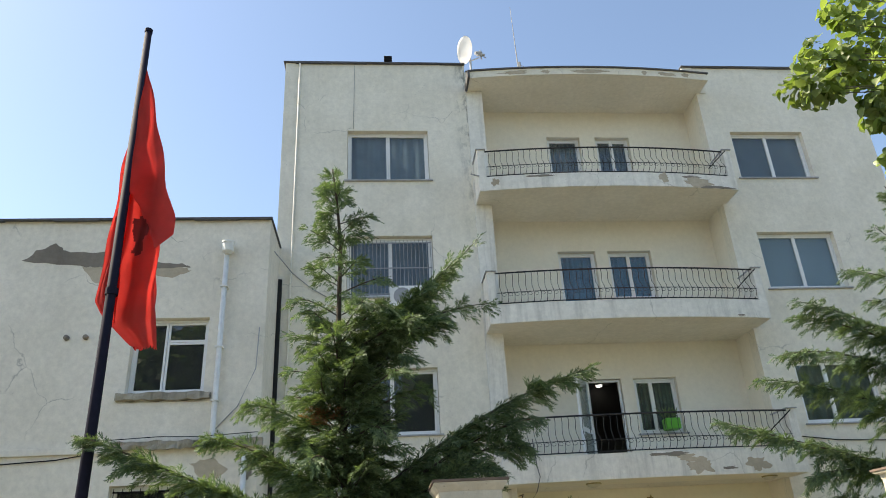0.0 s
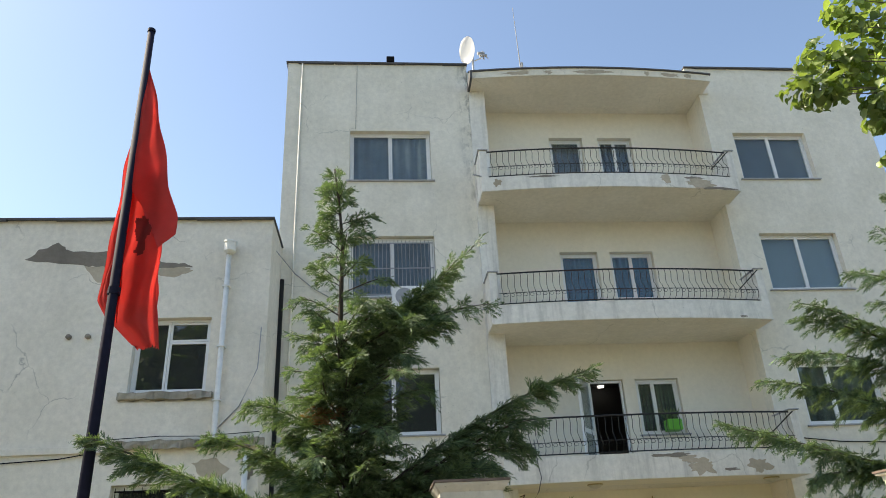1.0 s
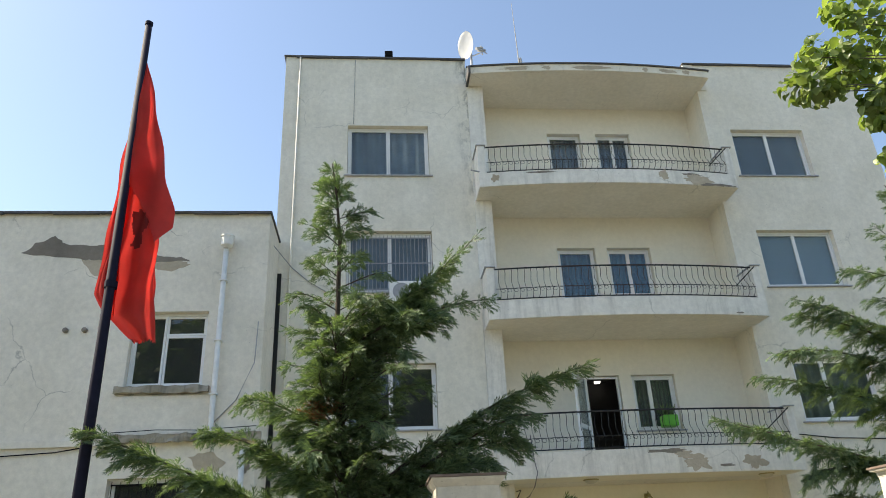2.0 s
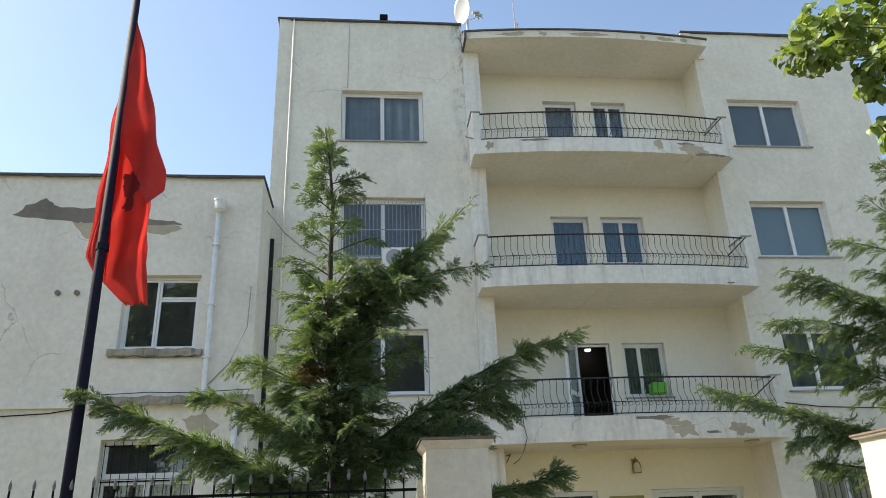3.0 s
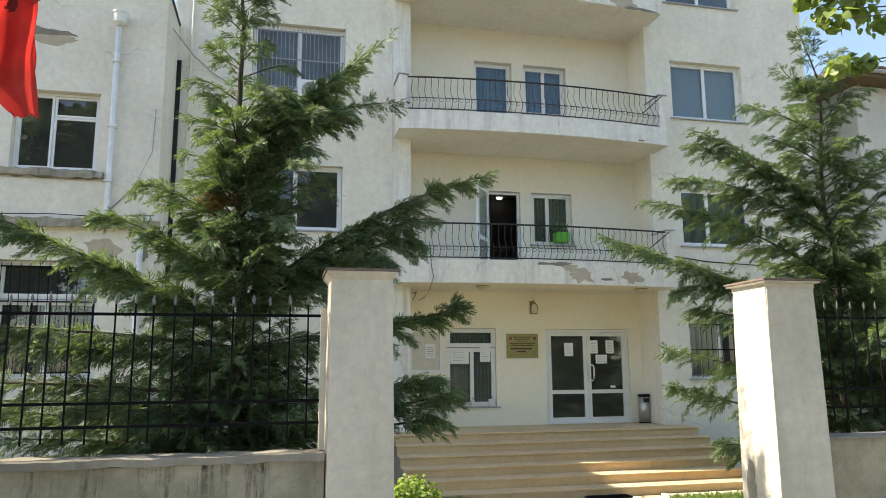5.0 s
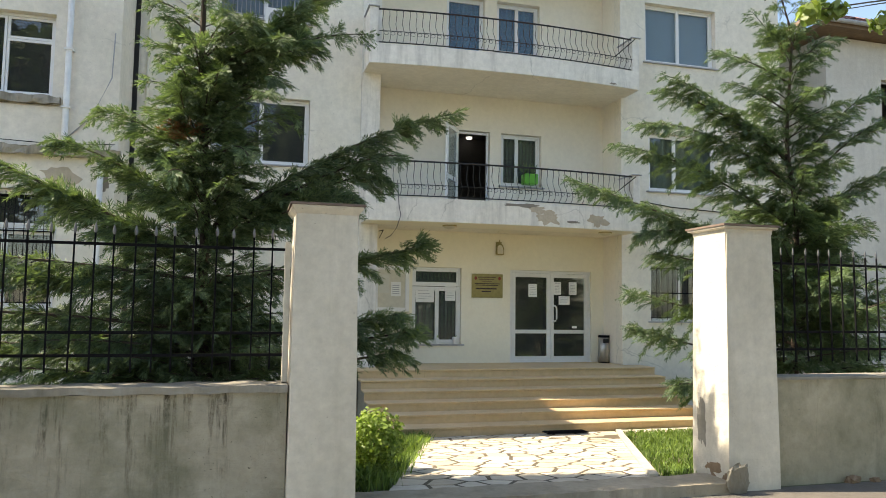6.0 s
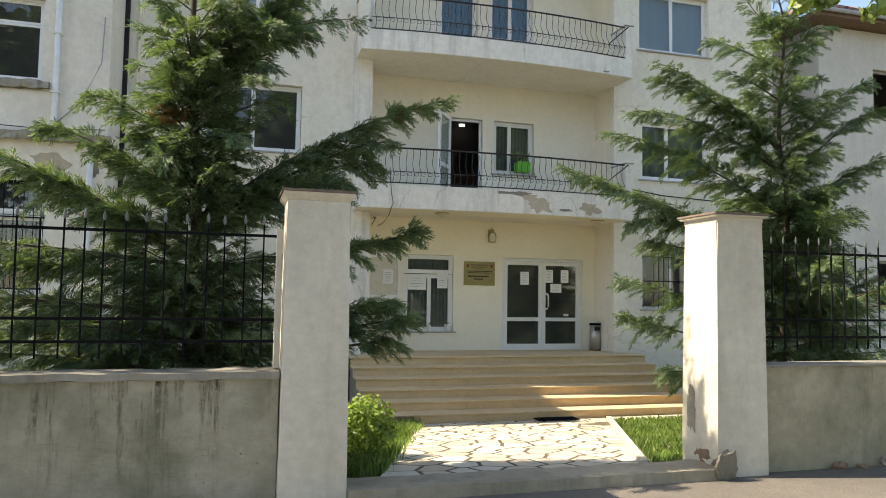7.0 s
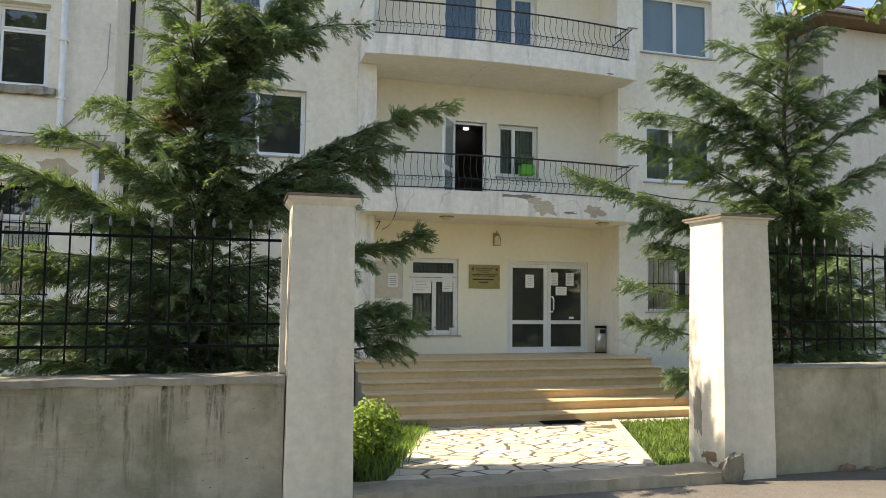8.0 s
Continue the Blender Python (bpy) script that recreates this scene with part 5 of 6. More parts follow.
def conifer(name, label, stem, arms, seed, step=0.040, reach=0.40, brown=None):
    """Stem: points up the trunk. Arms: height on the trunk, tip, point half way or rise, density."""
    rng = np.random.default_rng(seed)
    tree = thing(name, label, "tree", "garden conifers")
    stem = np.array(stem)
    z0, z1 = stem[0, 2], stem[-1, 2]
    at = lambda z: np.array([np.interp(z, stem[:, 2], stem[:, 0]) + 0.03 * math.sin(z * 1.9 + seed), np.interp(z, stem[:, 2], stem[:, 1]) + 0.03 * math.cos(z * 1.4), z])
    zs = np.linspace(z0, z1, 26)
    part("trunk", tube([tuple(at(z)) for z in zs], [0.008 + 0.062 * (1 - (z - z0) / (z1 - z0)) ** 0.9 for z in zs], 9), "bark", tree, "", True)
    P, D, U, L = [], [], [], []
    for z, end, half, dens in arms:
        a, end = at(z), np.array(end)
        end = a + (end - a) * (1 - 0.15 / max(1.0, np.linalg.norm(end - a)))      # the sprays reach past the limb
        c = (a + end) / 2 + np.array([0, 0, half]) if isinstance(half, float) else 2 * np.array(half) - (a + end) / 2
        t = np.linspace(0, 1, 15)[:, None]
        way = (1 - t) ** 2 * a + 2 * t * (1 - t) * c + t * t * end
        ln = np.linalg.norm(np.diff(way, axis=0), axis=1).sum()
        part("limb", tube([tuple(p) for p in way], [0.004 + 0.020 * min(1.0, ln / 2.5) * (1 - i / 14) for i in range(15)], 5, cap=False), "bark", tree)
        k = max(8, int(ln / step * dens))
        u = np.sort(rng.uniform(0.06, 1.0, k))
        i = np.minimum((u * 14).astype(int), 13)
        f = (u * 14 - i)[:, None]
        d = unit(way[i + 1] - way[i])
        side = unit(np.cross(d, np.array([0, 0, 1.0])))
        roll = rng.normal(0.0, 0.45, k) + rng.normal(0, 0.2)
        up = np.cross(side, d)
        flat = side * np.cos(roll)[:, None] + up * np.sin(roll)[:, None]
        sg = np.where(np.arange(k) % 2 == 0, 1.0, -1.0)[:, None]
        fan = rng.uniform(0.35, 0.85, k)[:, None]
        P.append(way[i] * (1 - f) + way[i + 1] * f)
        D.append(unit(d * np.cos(fan) + flat * sg * np.sin(fan)))
        U.append(unit(np.cross(flat, d) * -1 + rng.normal(0, 0.25, (k, 3))))
        L.append((0.10 + reach * min(1.0, 0.25 + ln / 2.4) * (1 - u) ** 0.7) * rng.uniform(0.45, 1.2, k))
    P, D, U, L = np.concatenate(P), np.concatenate(D), np.concatenate(U), np.concatenate(L)
    # each side twig carries flat drooping sprays, alternately to both sides
    m_ = np.maximum(4, (L / 0.020).astype(int))
    idx = np.repeat(np.arange(len(P)), m_)
    s_ = np.concatenate([np.arange(q) + 0.7 for q in m_]) / m_[idx]
    o = P[idx] + D[idx] * (L[idx] * s_)[:, None]
    o[:, 2] -= 0.38 * L[idx] * s_ ** 2
    along = D[idx].copy()
    along[:, 2] -= 0.55 * s_
    along = unit(along)
    n_ = unit(U[idx] + rng.normal(0, 0.30, (len(idx), 3)))
    S = unit(np.cross(along, n_)) * np.where(np.arange(len(idx)) % 2 == 0, 1.0, -1.0)[:, None]
    d2 = along * 0.90 + S * (0.50 - 0.30 * s_)[:, None] + rng.normal(0, 0.11, S.shape)
    d2[:, 2] -= 0.18
    d2 = unit(d2)
    l2 = (0.065 + 0.34 * L[idx] * (1.0 - 0.55 * s_)) * rng.uniform(0.6, 1.35, len(idx))
    Q = [blades(o, d2, n_, l2, 0.0025 + 0.018 * l2)]
    S2 = unit(np.cross(d2, n_))
    for q, g in ((0.14, 1), (0.24, -1), (0.36, 1), (0.46, -1), (0.58, 1), (0.70, -1)):
        b_ = unit(d2 * 0.90 + S2 * (0.40 * g) + rng.normal(0, 0.12, S2.shape))
        Q.append(blades(o + d2 * (l2 * q)[:, None], b_, unit(n_ + rng.normal(0, 0.4, n_.shape)), l2 * (0.60 - 0.40 * q), 0.0022 + 0.016 * l2))
    Q = np.concatenate(Q)
    if brown is not None:
        c, r_ = np.array(brown[:3]), brown[3]
        dead = (np.linalg.norm((Q[:, 0] - c) * np.array([0.6, 0.6, 1.3]), axis=1) < r_) & (rng.random(len(Q)) < 0.75)
        B = Q[dead].reshape(-1, 3)
        mesh_of("dead_sprays", B, np.arange(len(B)).reshape(-1, 4), "brown_spray", tree)["label"] = "rusty brown dead sprays"
        Q = Q[~dead]
    V = Q.reshape(-1, 3)
    mesh_of("crown", V, np.arange(len(V)).reshape(-1, 4), "conifer", tree)
    return tree


def tip(sx, sz, y):
    return (sx * y, y, EYE[2] + sz * y)


def whorl(rng, stem, z0, z1, count, reach, rise, lo_y=6.75, skew=(0, 0), dens=1.0):
    """Arms all round a trunk: reach and rise as functions of the share of the height."""
    arms = []
    for k in range(count):
        u = (k + rng.random()) / count
        z = z0 + (z1 - z0) * u
        a = k * 2.399 + rng.uniform(-0.4, 0.4)
        r = reach(u) * rng.uniform(0.7, 1.15)
        bx = float(np.interp(z, [p[2] for p in stem], [p[0] for p in stem]))
        x, y = bx + r * math.cos(a) + skew[0] * r, stem[0][1] + r * math.sin(a) + skew[1] * r
        arms.append((z, (x, max(y, lo_y), z + rise(u) * r + rng.uniform(-0.1, 0.1)), 0.06 * r, dens))
    return arms


rng = np.random.default_rng(11)
stem = [(-0.36, 7.36, -0.10), (-0.425, 7.36, 2.52), (-0.465, 7.36, 4.35), (-0.50, 7.36, 5.31), (-0.605, 7.36, 6.33)]
arms = [(5.75, tip(-0.101, 0.543, 7.28), tip(-0.083, 0.544, 7.32), 1.0), (5.61, tip(-0.01, 0.54, 7.28), tip(-0.04, 0.534, 7.32), 1.0),
        (5.27, tip(-0.121, 0.521, 7.20), tip(-0.093, 0.502, 7.28), 1.0), (5.37, tip(-0.023, 0.516, 7.28), tip(-0.044, 0.507, 7.32), 1.0),
        (4.90, tip(-0.109, 0.464, 7.20), tip(-0.087, 0.445, 7.28), 1.0), (4.77, tip(0.014, 0.439, 7.12), tip(-0.021, 0.43, 7.24), 1.0),
        (4.51, tip(-0.141, 0.408, 7.20), tip(-0.105, 0.397, 7.28), 1.1), (4.28, tip(-0.126, 0.39, 7.36), tip(-0.1, 0.378, 7.36), 1.0),
        (4.09, tip(-0.123, 0.334, 7.36), tip(-0.097, 0.331, 7.36), 1.0), (3.73, tip(-0.145, 0.298, 7.28), tip(-0.107, 0.289, 7.32), 1.0),
        (3.49, tip(-0.138, 0.258, 7.52), tip(-0.109, 0.254, 7.44), 1.0), (3.14, tip(-0.209, 0.257, 6.96), tip(-0.138, 0.235, 7.16), 1.5),
        (3.09, tip(-0.144, 0.208, 7.36), tip(-0.114, 0.2, 7.36), 1.0), (2.57, tip(-0.262, 0.217, 6.80), tip(-0.164, 0.18, 7.08), 1.8),
        (2.53, tip(-0.16, 0.173, 7.28), tip(-0.126, 0.15, 7.32), 1.0), (2.17, tip(-0.42, 0.223, 6.58), tip(-0.241, 0.146, 6.97), 2.1),
        (2.04, tip(-0.263, 0.157, 6.88), tip(-0.188, 0.113, 7.12), 1.5), (1.98, tip(-0.404, 0.06, 6.58), tip(-0.246, 0.053, 6.97), 2.0),
        (1.83, tip(-0.325, 0.037, 6.58), tip(-0.203, 0.027, 6.97), 1.8), (3.98, tip(0.164, 0.514, 7.44), tip(0.046, 0.396, 7.40), 1.2),
        (4.04, tip(0.123, 0.476, 7.28), tip(0.038, 0.392, 7.32), 1.1), (3.85, tip(0.174, 0.399, 7.20), tip(0.047, 0.361, 7.28), 1.2),
        (4.09, tip(0.08, 0.439, 7.12), tip(0.022, 0.382, 7.24), 1.2), (3.80, tip(0.107, 0.375, 6.96), tip(0.039, 0.348, 7.16), 1.2),
        (4.17, tip(0.013, 0.4, 6.72), tip(-0.019, 0.381, 7.04), 1.3), (4.29, tip(-0.028, 0.407, 6.64), tip(-0.04, 0.389, 7.00), 1.3),
        (4.04, tip(0.055, 0.383, 6.58), tip(0.006, 0.355, 6.97), 1.4), (3.32, tip(0.078, 0.265, 7.12), tip(0.024, 0.258, 7.24), 1.0),
        (3.67, tip(0.051, 0.322, 6.88), tip(0.007, 0.312, 7.12), 1.2), (3.44, tip(0.031, 0.304, 6.58), tip(-0.009, 0.278, 6.97), 1.2),
        (2.44, tip(0.31, 0.297, 6.96), tip(0.12, 0.214, 7.16), 1.9), (2.35, tip(0.228, 0.228, 6.88), tip(0.104, 0.182, 7.12), 1.6),
        (2.30, tip(0.21, 0.19, 6.80), tip(0.104, 0.166, 7.08), 1.6), (2.25, tip(0.168, 0.158, 6.72), tip(0.08, 0.142, 7.04), 1.5),
        (2.85, tip(0.04, 0.197, 6.64), tip(-0.006, 0.181, 7.00), 1.2), (3.09, tip(0.009, 0.205, 6.58), tip(-0.023, 0.213, 6.97), 1.2),
        (2.74, tip(-0.113, 0.181, 6.58), tip(-0.082, 0.173, 6.97), 1.2), (2.63, tip(-0.022, 0.181, 6.58), tip(-0.036, 0.15, 6.97), 1.2),
        (3.31, tip(-0.096, 0.301, 6.72), tip(-0.086, 0.26, 7.04), 1.2), (3.55, tip(-0.042, 0.328, 6.58), tip(-0.049, 0.294, 6.97), 1.2),
        (1.95, tip(0.257, 0.097, 6.96), tip(0.175, 0.07, 7.16), 1.6), (1.33, tip(0.228, -0.006, 6.88), tip(0.154, -0.021, 7.12), 1.4),
        (1.17, tip(0.241, -0.032, 6.72), tip(0.17, -0.044, 7.04), 1.2), (1.06, tip(0.219, -0.056, 6.80), tip(0.155, -0.072, 7.08), 1.0)]
arms += whorl(rng, stem, 5.6, 6.25, 12, lambda u: 0.19 - 0.12 * u, lambda u: 0.8)
arms += whorl(rng, stem, 4.5, 5.7, 16, lambda u: 0.42 - 0.20 * u, lambda u: 0.45)
arms += whorl(rng, stem, 2.8, 4.4, 36, lambda u: 0.66 - 0.12 * u, lambda u: 0.45, 6.8, (0.0, 0), 1.3)
arms += whorl(rng, stem, 2.6, 4.0, 22, lambda u: 0.45, lambda u: 0.60, 6.8, (0.15, -0.7), 1.4)
arms += whorl(rng, stem, 1.3, 2.9, 24, lambda u: 0.40, lambda u: 0.70, 6.62, (0.0, -0.6), 1.4)
arms += whorl(rng, stem, 1.2, 3.0, 32, lambda u: 0.70 - 0.15 * u, lambda u: 0.50, 6.62, (0.0, 0), 1.3)
arms += whorl(rng, stem, 0.2, 1.7, 30, lambda u: 1.15 - 0.3 * u, lambda u: 0.25, 6.6, (-0.10, 0), 1.2)
arms += whorl(rng, stem, 0.1, 2.0, 40, lambda u: 1.0 - 0.2 * u, lambda u: 0.20, 6.6, (0.30, 0), 1.4)
arms += whorl(rng, stem, 0.1, 1.5, 34, lambda u: 1.7, lambda u: 0.14, 6.6, (-0.55, 0), 1.3)
conifer("conifer_tree", "tall dark green feathery conifer behind the street wall", stem, arms, 3, 0.034, 0.32, brown=(-0.60, 7.0, 3.38, 0.135))

rng = np.random.default_rng(23)
stem = [(8.95, 10.2, -0.45), (9.05, 10.2, 3.7), (8.98, 10.2, 4.4), (9.03, 10.2, 6.6), (8.72, 10.2, 7.70)]
arms = [(6.22, tip(0.8, 0.516, 10.2), tip(0.845, 0.475, 10.20), 1.0), (5.71, tip(0.722, 0.434, 10.0), tip(0.806, 0.417, 10.10), 1.1),
        (5.20, tip(0.741, 0.383, 10.1), tip(0.812, 0.368, 10.15), 1.0), (4.30, tip(0.625, 0.387, 9.8), tip(0.756, 0.336, 10.00), 1.4),
        (4.40, tip(0.613, 0.358, 10.0), tip(0.734, 0.329, 10.10), 1.1), (3.91, tip(0.575, 0.297, 9.6), tip(0.72, 0.286, 9.90), 1.3),
        (3.15, tip(0.535, 0.263, 9.5), tip(0.705, 0.225, 9.85), 1.5), (2.58, tip(0.465, 0.203, 9.2), tip(0.648, 0.15, 9.70), 1.7),
        (2.58, tip(0.578, 0.114, 9.3), tip(0.686, 0.124, 9.75), 1.2), (2.21, tip(0.605, 0.092, 9.5), tip(0.693, 0.08, 9.85), 1.0),
        (1.39, tip(0.563, 0.032, 9.4), tip(0.677, 0.006, 9.80), 1.1), (0.77, tip(0.571, -0.021, 9.4), tip(0.672, -0.05, 9.80), 1.2),
        (0.16, tip(0.647, -0.12, 9.5), tip(0.706, -0.118, 9.85), 1.2), (6.42, tip(0.945, 0.562, 10.2), tip(0.916, 0.512, 10.20), 0.9),
        (5.91, tip(1.0, 0.49, 10.0), tip(0.945, 0.463, 10.10), 1.1), (5.20, tip(0.971, 0.393, 10.1), tip(0.935, 0.381, 10.15), 1.0),
        (4.11, tip(1.078, 0.396, 9.8), tip(0.996, 0.348, 10.00), 1.2), (3.71, tip(1.115, 0.353, 9.6), tip(1.007, 0.299, 9.90), 1.3),
        (3.22, tip(1.145, 0.269, 9.5), tip(1.018, 0.22, 9.85), 1.2), (4.70, tip(0.957, 0.354, 10.1), tip(0.924, 0.331, 10.15), 0.9)]
arms += whorl(rng, stem, 6.5, 7.6, 14, lambda u: 0.35 - 0.22 * u, lambda u: 0.7, dens=1.2)
arms += whorl(rng, stem, 5.0, 6.7, 20, lambda u: 0.80 - 0.35 * u, lambda u: 0.40, dens=1.2)
arms += whorl(rng, stem, 3.0, 5.2, 30, lambda u: 1.30 - 0.5 * u, lambda u: 0.38, 9.2, dens=1.2)
arms += whorl(rng, stem, 1.4, 3.4, 26, lambda u: 1.5 - 0.4 * u, lambda u: 0.45, 8.6, dens=1.2)
arms += whorl(rng, stem, 1.0, 3.2, 22, lambda u: 2.0 - 0.5 * u, lambda u: 0.35, 7.3)
arms += whorl(rng, stem, 0.0, 1.8, 30, lambda u: 2.1 - 0.3 * u, lambda u: 0.20, 7.2, (0.15, 0))
conifer("conifer_tree", "feathery green conifer beside the gate pillar", stem, arms, 8, 0.043, 0.48)


def broad_leaves(P, N, size, rng):
    """Rounded leaves with a point, one for each place P, facing N."""
    k = len(P)
    a = rng.normal(0, 1, (k, 3))
    X = np.cross(N, a)
    X /= np.linalg.norm(X, axis=1, keepdims=True)
    Y = np.cross(N, X)
    shape = [(0, -0.5, 0), (0.38, -0.42, 0.08), (0.5, 0.0, 0.12), (0.3, 0.36, 0.05), (0, 0.6, -0.05), (-0.3, 0.36, 0.05), (-0.5, 0.0, 0.12), (-0.38, -0.42, 0.08)]
    return np.stack([P + (X * u + Y * v + N * w) * size[:, None] for u, v, w in shape], 1).reshape(-1, 3)


def hanging_leaves(P, N, size, rng):
    """Heart-shaped leaves folded along the midrib and cupped, their tips hanging; triangles round a mid point."""
    down = np.array([0, 0, -1.0]) + rng.normal(0, 0.45, P.shape)
    Y = down - N * np.sum(down * N, axis=1, keepdims=True)
    Y /= np.linalg.norm(Y, axis=1, keepdims=True)
    X = np.cross(Y, N)
    cup = rng.uniform(-0.05, 0.42, len(P))
    bend = rng.uniform(0.05, 0.45, len(P))
    rim = []
    for j in range(12):
        a = math.tau * j / 12
        u, v = 0.50 * math.sin(a), -0.46 * math.cos(a)
        if j == 0:
            v += 0.12                       # notch at the stalk
        if j == 6:
            v += 0.14                       # point
        rim.append((u, v))
    rows = [P + X * 0 + Y * (0.05 * size)[:, None]]
    for u, v in rim:
        w = cup * abs(u) * 1.1 - bend * max(v, 0.0) ** 2 * 1.6 + 0.05 * math.sin(v * 11 + u * 7)
        rows.append(P + (X * u + Y * (v + 0.05) + N * w[:, None]) * size[:, None])
    V = np.stack(rows, 1).reshape(-1, 3)
    fan = np.array([(0, j + 1, (j + 1) % 12 + 1) for j in range(12)])
    F = (np.arange(len(P))[:, None, None] * 13 + fan[None]).reshape(-1, 3)
    return V, F


rng = np.random.default_rng(41)
lime = thing("street_tree", "street tree with fresh light green broad leaves", "tree")
LX, LY = 6.6, 2.6
part("trunk", tube([(LX, LY, 0), (LX - 0.05, LY, 2.2), (LX - 0.2, LY + 0.1, 3.6), (LX - 0.2, LY + 0.1, 6.5)], [0.17, 0.14, 0.11, 0.04], 10), "bark_lime", lime, "", True)
hub = (LX - 0.2, LY + 0.1, 3.7)
# boughs end in tight clumps of leaves: slopes sideways and up, distance, half width
clumps = [(0.846, 0.985, 3.4, 0.085), (0.872, 0.962, 3.4, 0.08), (0.795, 0.893, 3.4, 0.10), (0.772, 0.878, 3.4, 0.07), (0.80, 0.85, 3.4, 0.12), (0.728, 0.808, 3.4, 0.10), (0.768, 0.80, 3.4, 0.11),
          (0.79, 0.815, 3.4, 0.11), (0.825, 0.845, 3.4, 0.13), (0.85, 0.885, 3.4, 0.14), (0.90, 0.93, 3.4, 0.18), (0.95, 0.955, 3.4, 0.17), (0.935, 0.89, 3.4, 0.15), (0.88, 0.85, 3.3, 0.10), (0.925, 0.82, 3.3, 0.12),
          (0.88, 0.795, 3.3, 0.09), (0.868, 0.775, 3.3, 0.08), (0.862, 0.742, 3.3, 0.07), (0.885, 0.735, 3.3, 0.05), (0.92, 0.79, 3.3, 0.10), (0.985, 0.87, 3.3, 0.15), (1.0, 0.80, 3.3, 0.12),
          (0.862, 0.665, 3.2, 0.055), (0.885, 0.672, 3.2, 0.06), (0.872, 0.637, 3.2, 0.05), (0.90, 0.622, 3.2, 0.075), (0.93, 0.61, 3.2, 0.07), (0.955, 0.66, 3.2, 0.10), (0.99, 0.63, 3.2, 0.10),
          (0.925, 0.522, 3.15, 0.05), (0.96, 0.53, 3.15, 0.05), (0.99, 0.532, 3.15, 0.045), (1.09, 0.53, 3.1, 0.06), (1.05, 0.62, 3.1, 0.12), (1.1, 0.75, 3.2, 0.16), (0.97, 1.05, 3.4, 0.17), (1.1, 0.95, 3.4, 0.18), (0.90, 1.03, 3.4, 0.14)]
Ps, Ns = [], []
for c_, (sx, sz, y_, r_) in enumerate(clumps):
    e = np.array(tip(sx, sz, y_ + rng.uniform(-0.12, 0.12)))
    pth = arm_path(hub, e, -0.25)
    part("limb", tube([tuple(p) for p in pth], [0.022 * (1 - i / 13) + 0.002 for i in range(14)], 5, cap=False), "bark_lime", lime)
    k_ = int(16 + 1900 * r_ ** 2)
    d = rng.normal(0, 1, (k_, 3))
    d /= np.linalg.norm(d, axis=1, keepdims=True)
    Ps.append(e + d * (1.15 * r_ * rng.uniform(0.15, 1.0, k_) ** 0.6)[:, None] * np.array([1.0, 1.2, 0.85]))
    Ns.append(d * 0.75 + rng.normal(0, 0.4, (k_, 3)) + np.array([-0.15, 0.0, 0.55]))
for q in range(24):
    o = np.array([LX + rng.normal(0.4, 1.4), LY + rng.normal(-0.6, 1.1), rng.uniform(4.4, 7.0)])
    if o[1] > 0.3 and o[0] / o[1] < 1.35:
        continue
    k_ = 110
    d = rng.normal(0, 1, (k_, 3))
    Ps.append(o + d * 0.2)
    Ns.append(d * 0.5 + np.array([0, 0, 0.7]))
P, N = np.concatenate(Ps), np.concatenate(Ns)
N /= np.linalg.norm(N, axis=1, keepdims=True)
V, F = hanging_leaves(P, N, 0.063 * rng.uniform(0.6, 1.25, len(P)), rng)
crown = mesh_of("crown", V, F, "lime_leaf", lime)
crown.data.polygons.foreach_set("use_smooth", np.ones(len(F), dtype=bool))

# round shrub by the path
rng = np.random.default_rng(55)
shrub = thing("shrub", "small round clipped green shrub beside the path", "shrub")
sc = np.array([1.43, 7.9, ground_z(7.9) + 0.36])
k_ = 3400
d = rng.normal(0, 1, (k_, 3))
d /= np.linalg.norm(d, axis=1, keepdims=True)
rr = np.array([0.27 + 0.09 * noise.noise(Vector(v) * 2.2 + Vector((4, 0, 0))) + 0.06 * noise.noise(Vector(v) * 6.0) for v in d])
rr *= np.where(rng.random(k_) < 0.35, rng.uniform(0.6, 0.95, k_), rng.uniform(0.93, 1.12, k_))
P = sc + d * rr[:, None]
N = d + rng.normal(0, 0.7, d.shape) + np.array([0, 0, 0.3])
N /= np.linalg.norm(N, axis=1, keepdims=True)
V = broad_leaves(P, N, 0.030 * rng.uniform(0.6, 1.4, k_), rng)
mesh_of("crown", V, np.arange(len(V)).reshape(-1, 8), "hedge", shrub)
part("stem", tube([(sc[0], sc[1], ground_z(7.9) - 0.05), (sc[0], sc[1], sc[2])], [0.03, 0.02], 6), "bark", shrub)

# ---- neighbouring house ----
house = thing("neighbour_house", "pale plastered house with terracotta tile roof", "house")
HX, HY = 14.6, 15.2
part("wall", pierced(HX, 26, -0.6, 9.06, HY, HY + 0.3, [(16.4, 17.9, 6.70, 8.05), (16.4, 17.9, 1.5, 2.85)]), "house_plaster", house)
part("wall", box(HX, HX + 0.3, HY + 0.302, 24, -0.6, 9.06), "house_plaster", house)
for z in (6.70, 1.5):
    w_ = part("window", bars(16.41, 17.89, z + 0.01, z + 1.34, HY + 0.1, HY + 0.16, 0.06, (17.15,)), "sill", house)
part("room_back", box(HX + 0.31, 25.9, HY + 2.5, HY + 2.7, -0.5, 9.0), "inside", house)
part("eave", box(HX - 0.55, 26.4, HY - 0.55, 24.4, 9.09, 9.21), "eave_wood", house, "brown boarded eave")
part("gutter", tube([(HX - 0.6, HY - 0.62, 9.23), (26.4, HY - 0.62, 9.23)], 0.06, 8), "sill", house)
bm = bmesh.new()
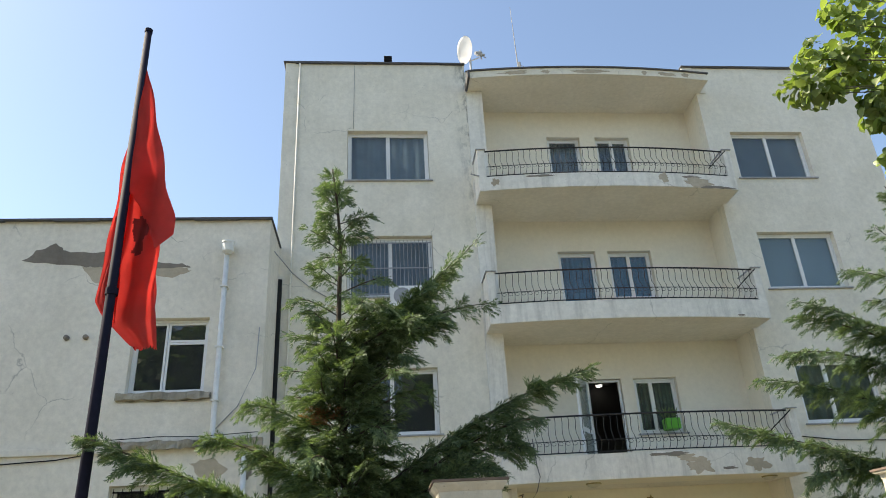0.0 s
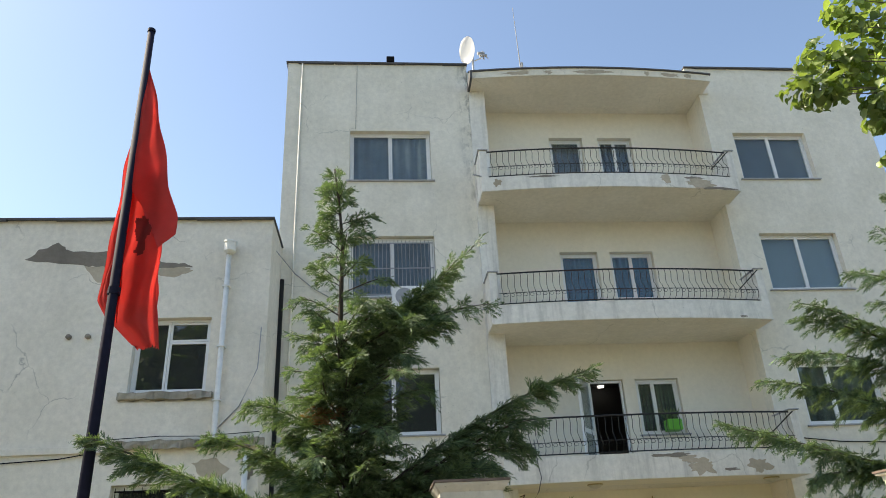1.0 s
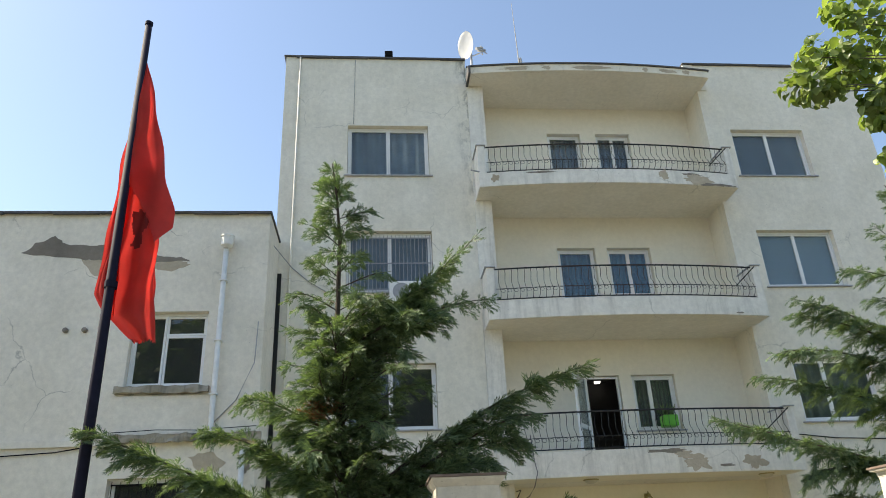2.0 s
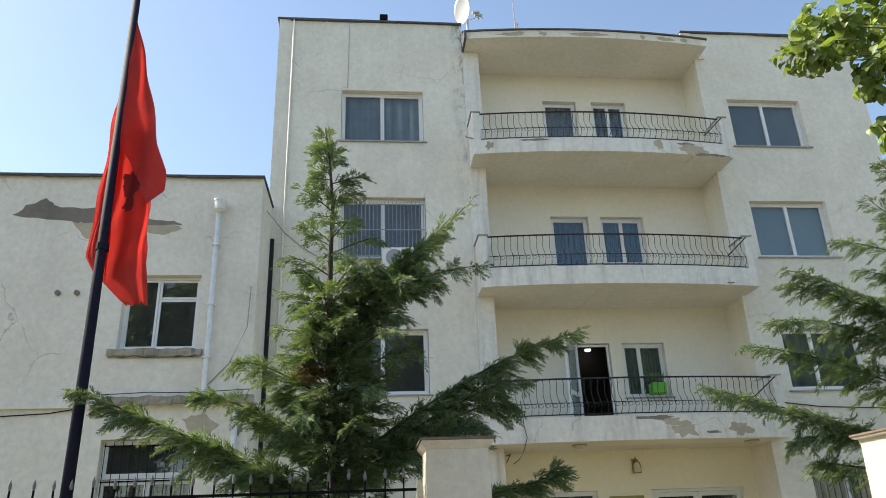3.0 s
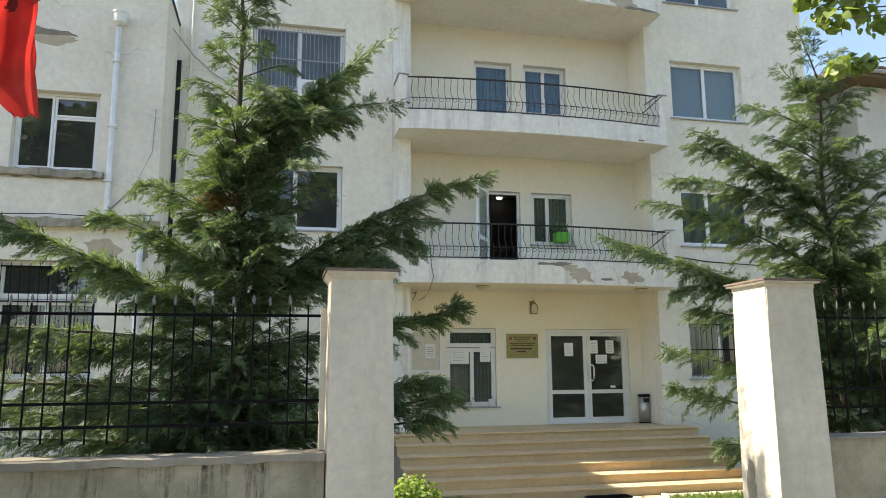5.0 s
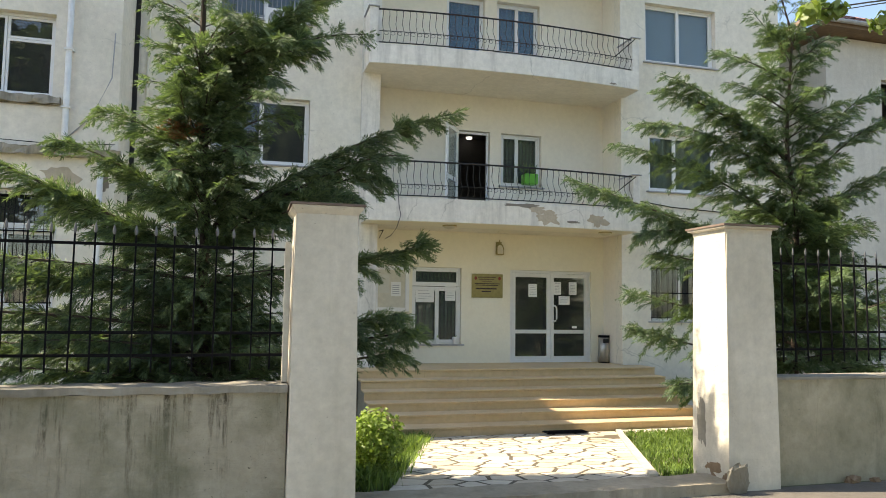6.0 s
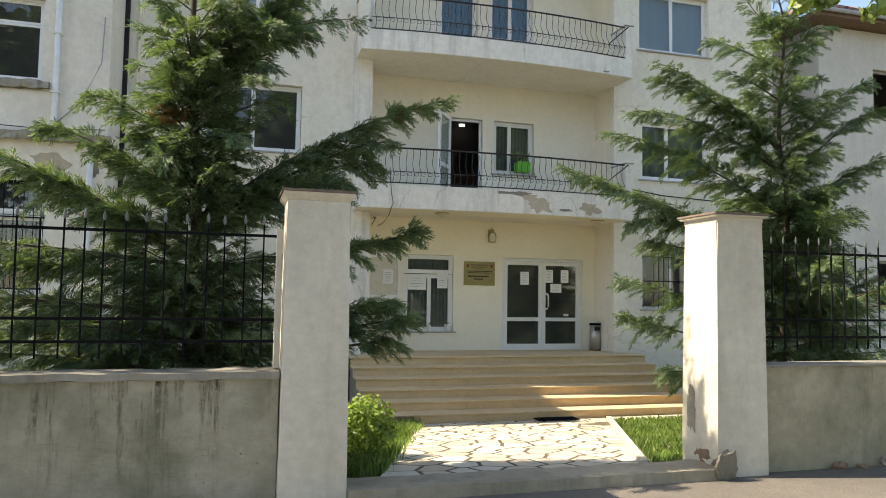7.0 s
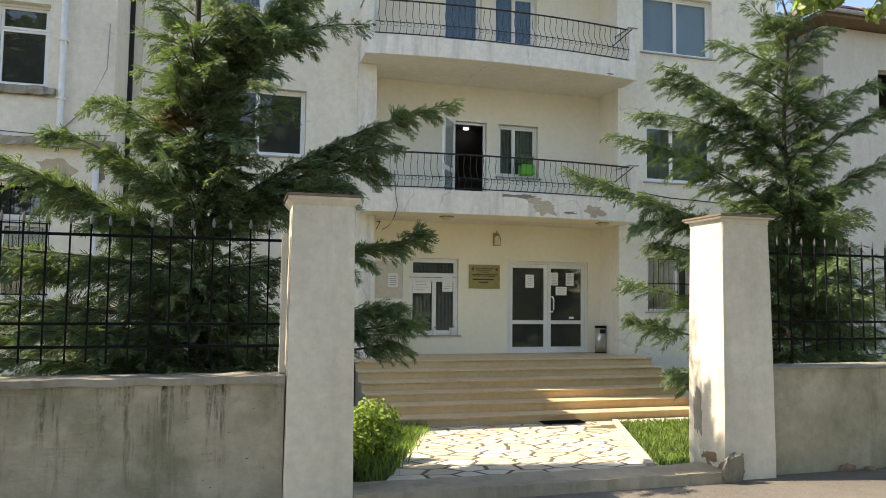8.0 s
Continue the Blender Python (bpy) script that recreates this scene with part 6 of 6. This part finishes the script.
q = [bm.verts.new(p) for p in ((HX - 0.6, HY - 0.6, 9.23), (26.4, HY - 0.6, 9.23), (22.5, HY + 4.4, 12.0), (18.5, HY + 4.4, 12.0), (HX - 0.6, 24.4, 9.23), (18.5, 19.9, 12.0))]
bm.faces.new((q[0], q[1], q[2], q[3]))
bm.faces.new((q[0], q[3], q[5], q[4]))
part("roof", bm, "eave_wood", house)
tile_mesh = None
for r_ in range(4):
    for c_ in range(52):
        x = HX - 0.55 + c_ * 0.2 + 0.02 * r_
        s = r_ * 0.32
        if x < HX - 0.6 + s * 0.9:
            continue
        if tile_mesh is None:
            pts = [(0.09 * math.cos(a), 0.055 * math.sin(a)) for a in [math.pi * k / 6 for k in range(7)]]
            bm = bmesh.new()
            f0 = [bm.verts.new((u * 1.1, -0.02, w_)) for u, w_ in pts]
            f1 = [bm.verts.new((u * 0.95, 0.40, w_ + 0.22)) for u, w_ in pts]
            for k in range(6):
                bm.faces.new((f0[k], f0[k + 1], f1[k + 1], f1[k]))
            t_ = part("roof_tile", bm, "roof_tile", house)
            tile_mesh = t_.data
        else:
            t_ = new("roof_tile", tile_mesh)
            t_.parent = house
        t_.location = (x, HY - 0.62 + s, 9.255 + s * 0.575 + random.uniform(-0.005, 0.005))

# ---- trees out of view along the street ----
rng = np.random.default_rng(77)
# unseen trees: six sized for window reflections, the last added to shade the road
for k, (x, y, h) in enumerate(((-12.5, -14, 20), (-20, -17, 17), (11, -16, 8), (19, -15, 17), (30, -15, 17), (3, -19, 17), (-8.5, 2.2, 8.5))):
    t_ = thing("street_tree", "broad-leaved tree along the road, out of view", "tree", "trees along the road")
    part("trunk", tube([(x, y, 0), (x + 0.2, y, h * 0.4), (x, y, h * 0.8)], [0.22, 0.16, 0.05], 8), "bark_lime", t_)
    n_ = 4200
    d = rng.normal(0, 1, (n_, 3))
    d /= np.linalg.norm(d, axis=1, keepdims=True)
    rr = ((3.0 if y < 0 else 1.9) + (1.2 if y < 0 else 0.5) * np.sin(d[:, 0] * 5 + k) * np.cos(d[:, 2] * 4)) * rng.uniform(0.5, 1.0, n_)
    P = np.array([x, y, h * 0.66]) + d * rr[:, None] * np.array([1.25, 1.1, 1.3])
    N = d + rng.normal(0, 0.6, d.shape)
    N /= np.linalg.norm(N, axis=1, keepdims=True)
    V = broad_leaves(P, N, (0.42 if y < 0 else 0.20) * rng.uniform(0.7, 1.3, n_), rng)
    mesh_of("crown", V, np.arange(len(V)).reshape(-1, 8), "far_leaf", t_)

# ---- flagstones, cut from a scatter of seeds ----
rnd = random.Random(9)
seeds = []
while len(seeds) < 150:
    y = rnd.uniform(6.5, 11.9)
    u = rnd.random()
    x = (1.30 + (y - 6.45) * 0.32) * (1 - u) + (3.95 + (y - 6.45) * 0.4745) * u
    if all((x - a) ** 2 + (y - b_) ** 2 > 0.25 ** 2 for a, b_ in seeds):
        seeds.append((x, y))
for i, (sx, sy) in enumerate(seeds):
    poly = list(PATH)
    for j, (tx, ty) in enumerate(seeds):
        if i == j or (tx - sx) ** 2 + (ty - sy) ** 2 > 2.0:
            continue
        mx_, my_ = (sx + tx) / 2, (sy + ty) / 2
        nx, ny = tx - sx, ty - sy
        ln = math.hypot(nx, ny)
        nx, ny = nx / ln, ny / ln
        off = nx * mx_ + ny * my_ - 0.021
        out = []
        for (ax, ay), (bx_, by_) in zip(poly, poly[1:] + poly[:1]):
            da, db = nx * ax + ny * ay - off, nx * bx_ + ny * by_ - off
            if da <= 0:
                out.append((ax, ay))
            if da * db < 0:
                f = da / (da - db)
                out.append((ax + (bx_ - ax) * f, ay + (by_ - ay) * f))
        poly = out
        if len(poly) < 3:
            break
    if len(poly) < 3:
        continue
    lift = rnd.uniform(0.004, 0.007)
    bm = bmesh.new()
    cx, cy = sum(p[0] for p in poly) / len(poly), sum(p[1] for p in poly) / len(poly)
    lo = [bm.verts.new((x, y, ground_z(y) - 0.02)) for x, y in poly]
    hi = [bm.verts.new((x, y, ground_z(y) + lift - 0.004)) for x, y in poly]
    tp = [bm.verts.new((cx + (x - cx) * 0.96, cy + (y - cy) * 0.96, ground_z(cy + (y - cy) * 0.96) + lift)) for x, y in poly]
    for r0, r1 in ((lo, hi), (hi, tp)):
        for k in range(len(poly)):
            bm.faces.new((r0[k], r0[(k + 1) % len(poly)], r1[(k + 1) % len(poly)], r1[k]))
    bm.faces.new(tp)
    part("flagstone", bm, "flag_stone", path)
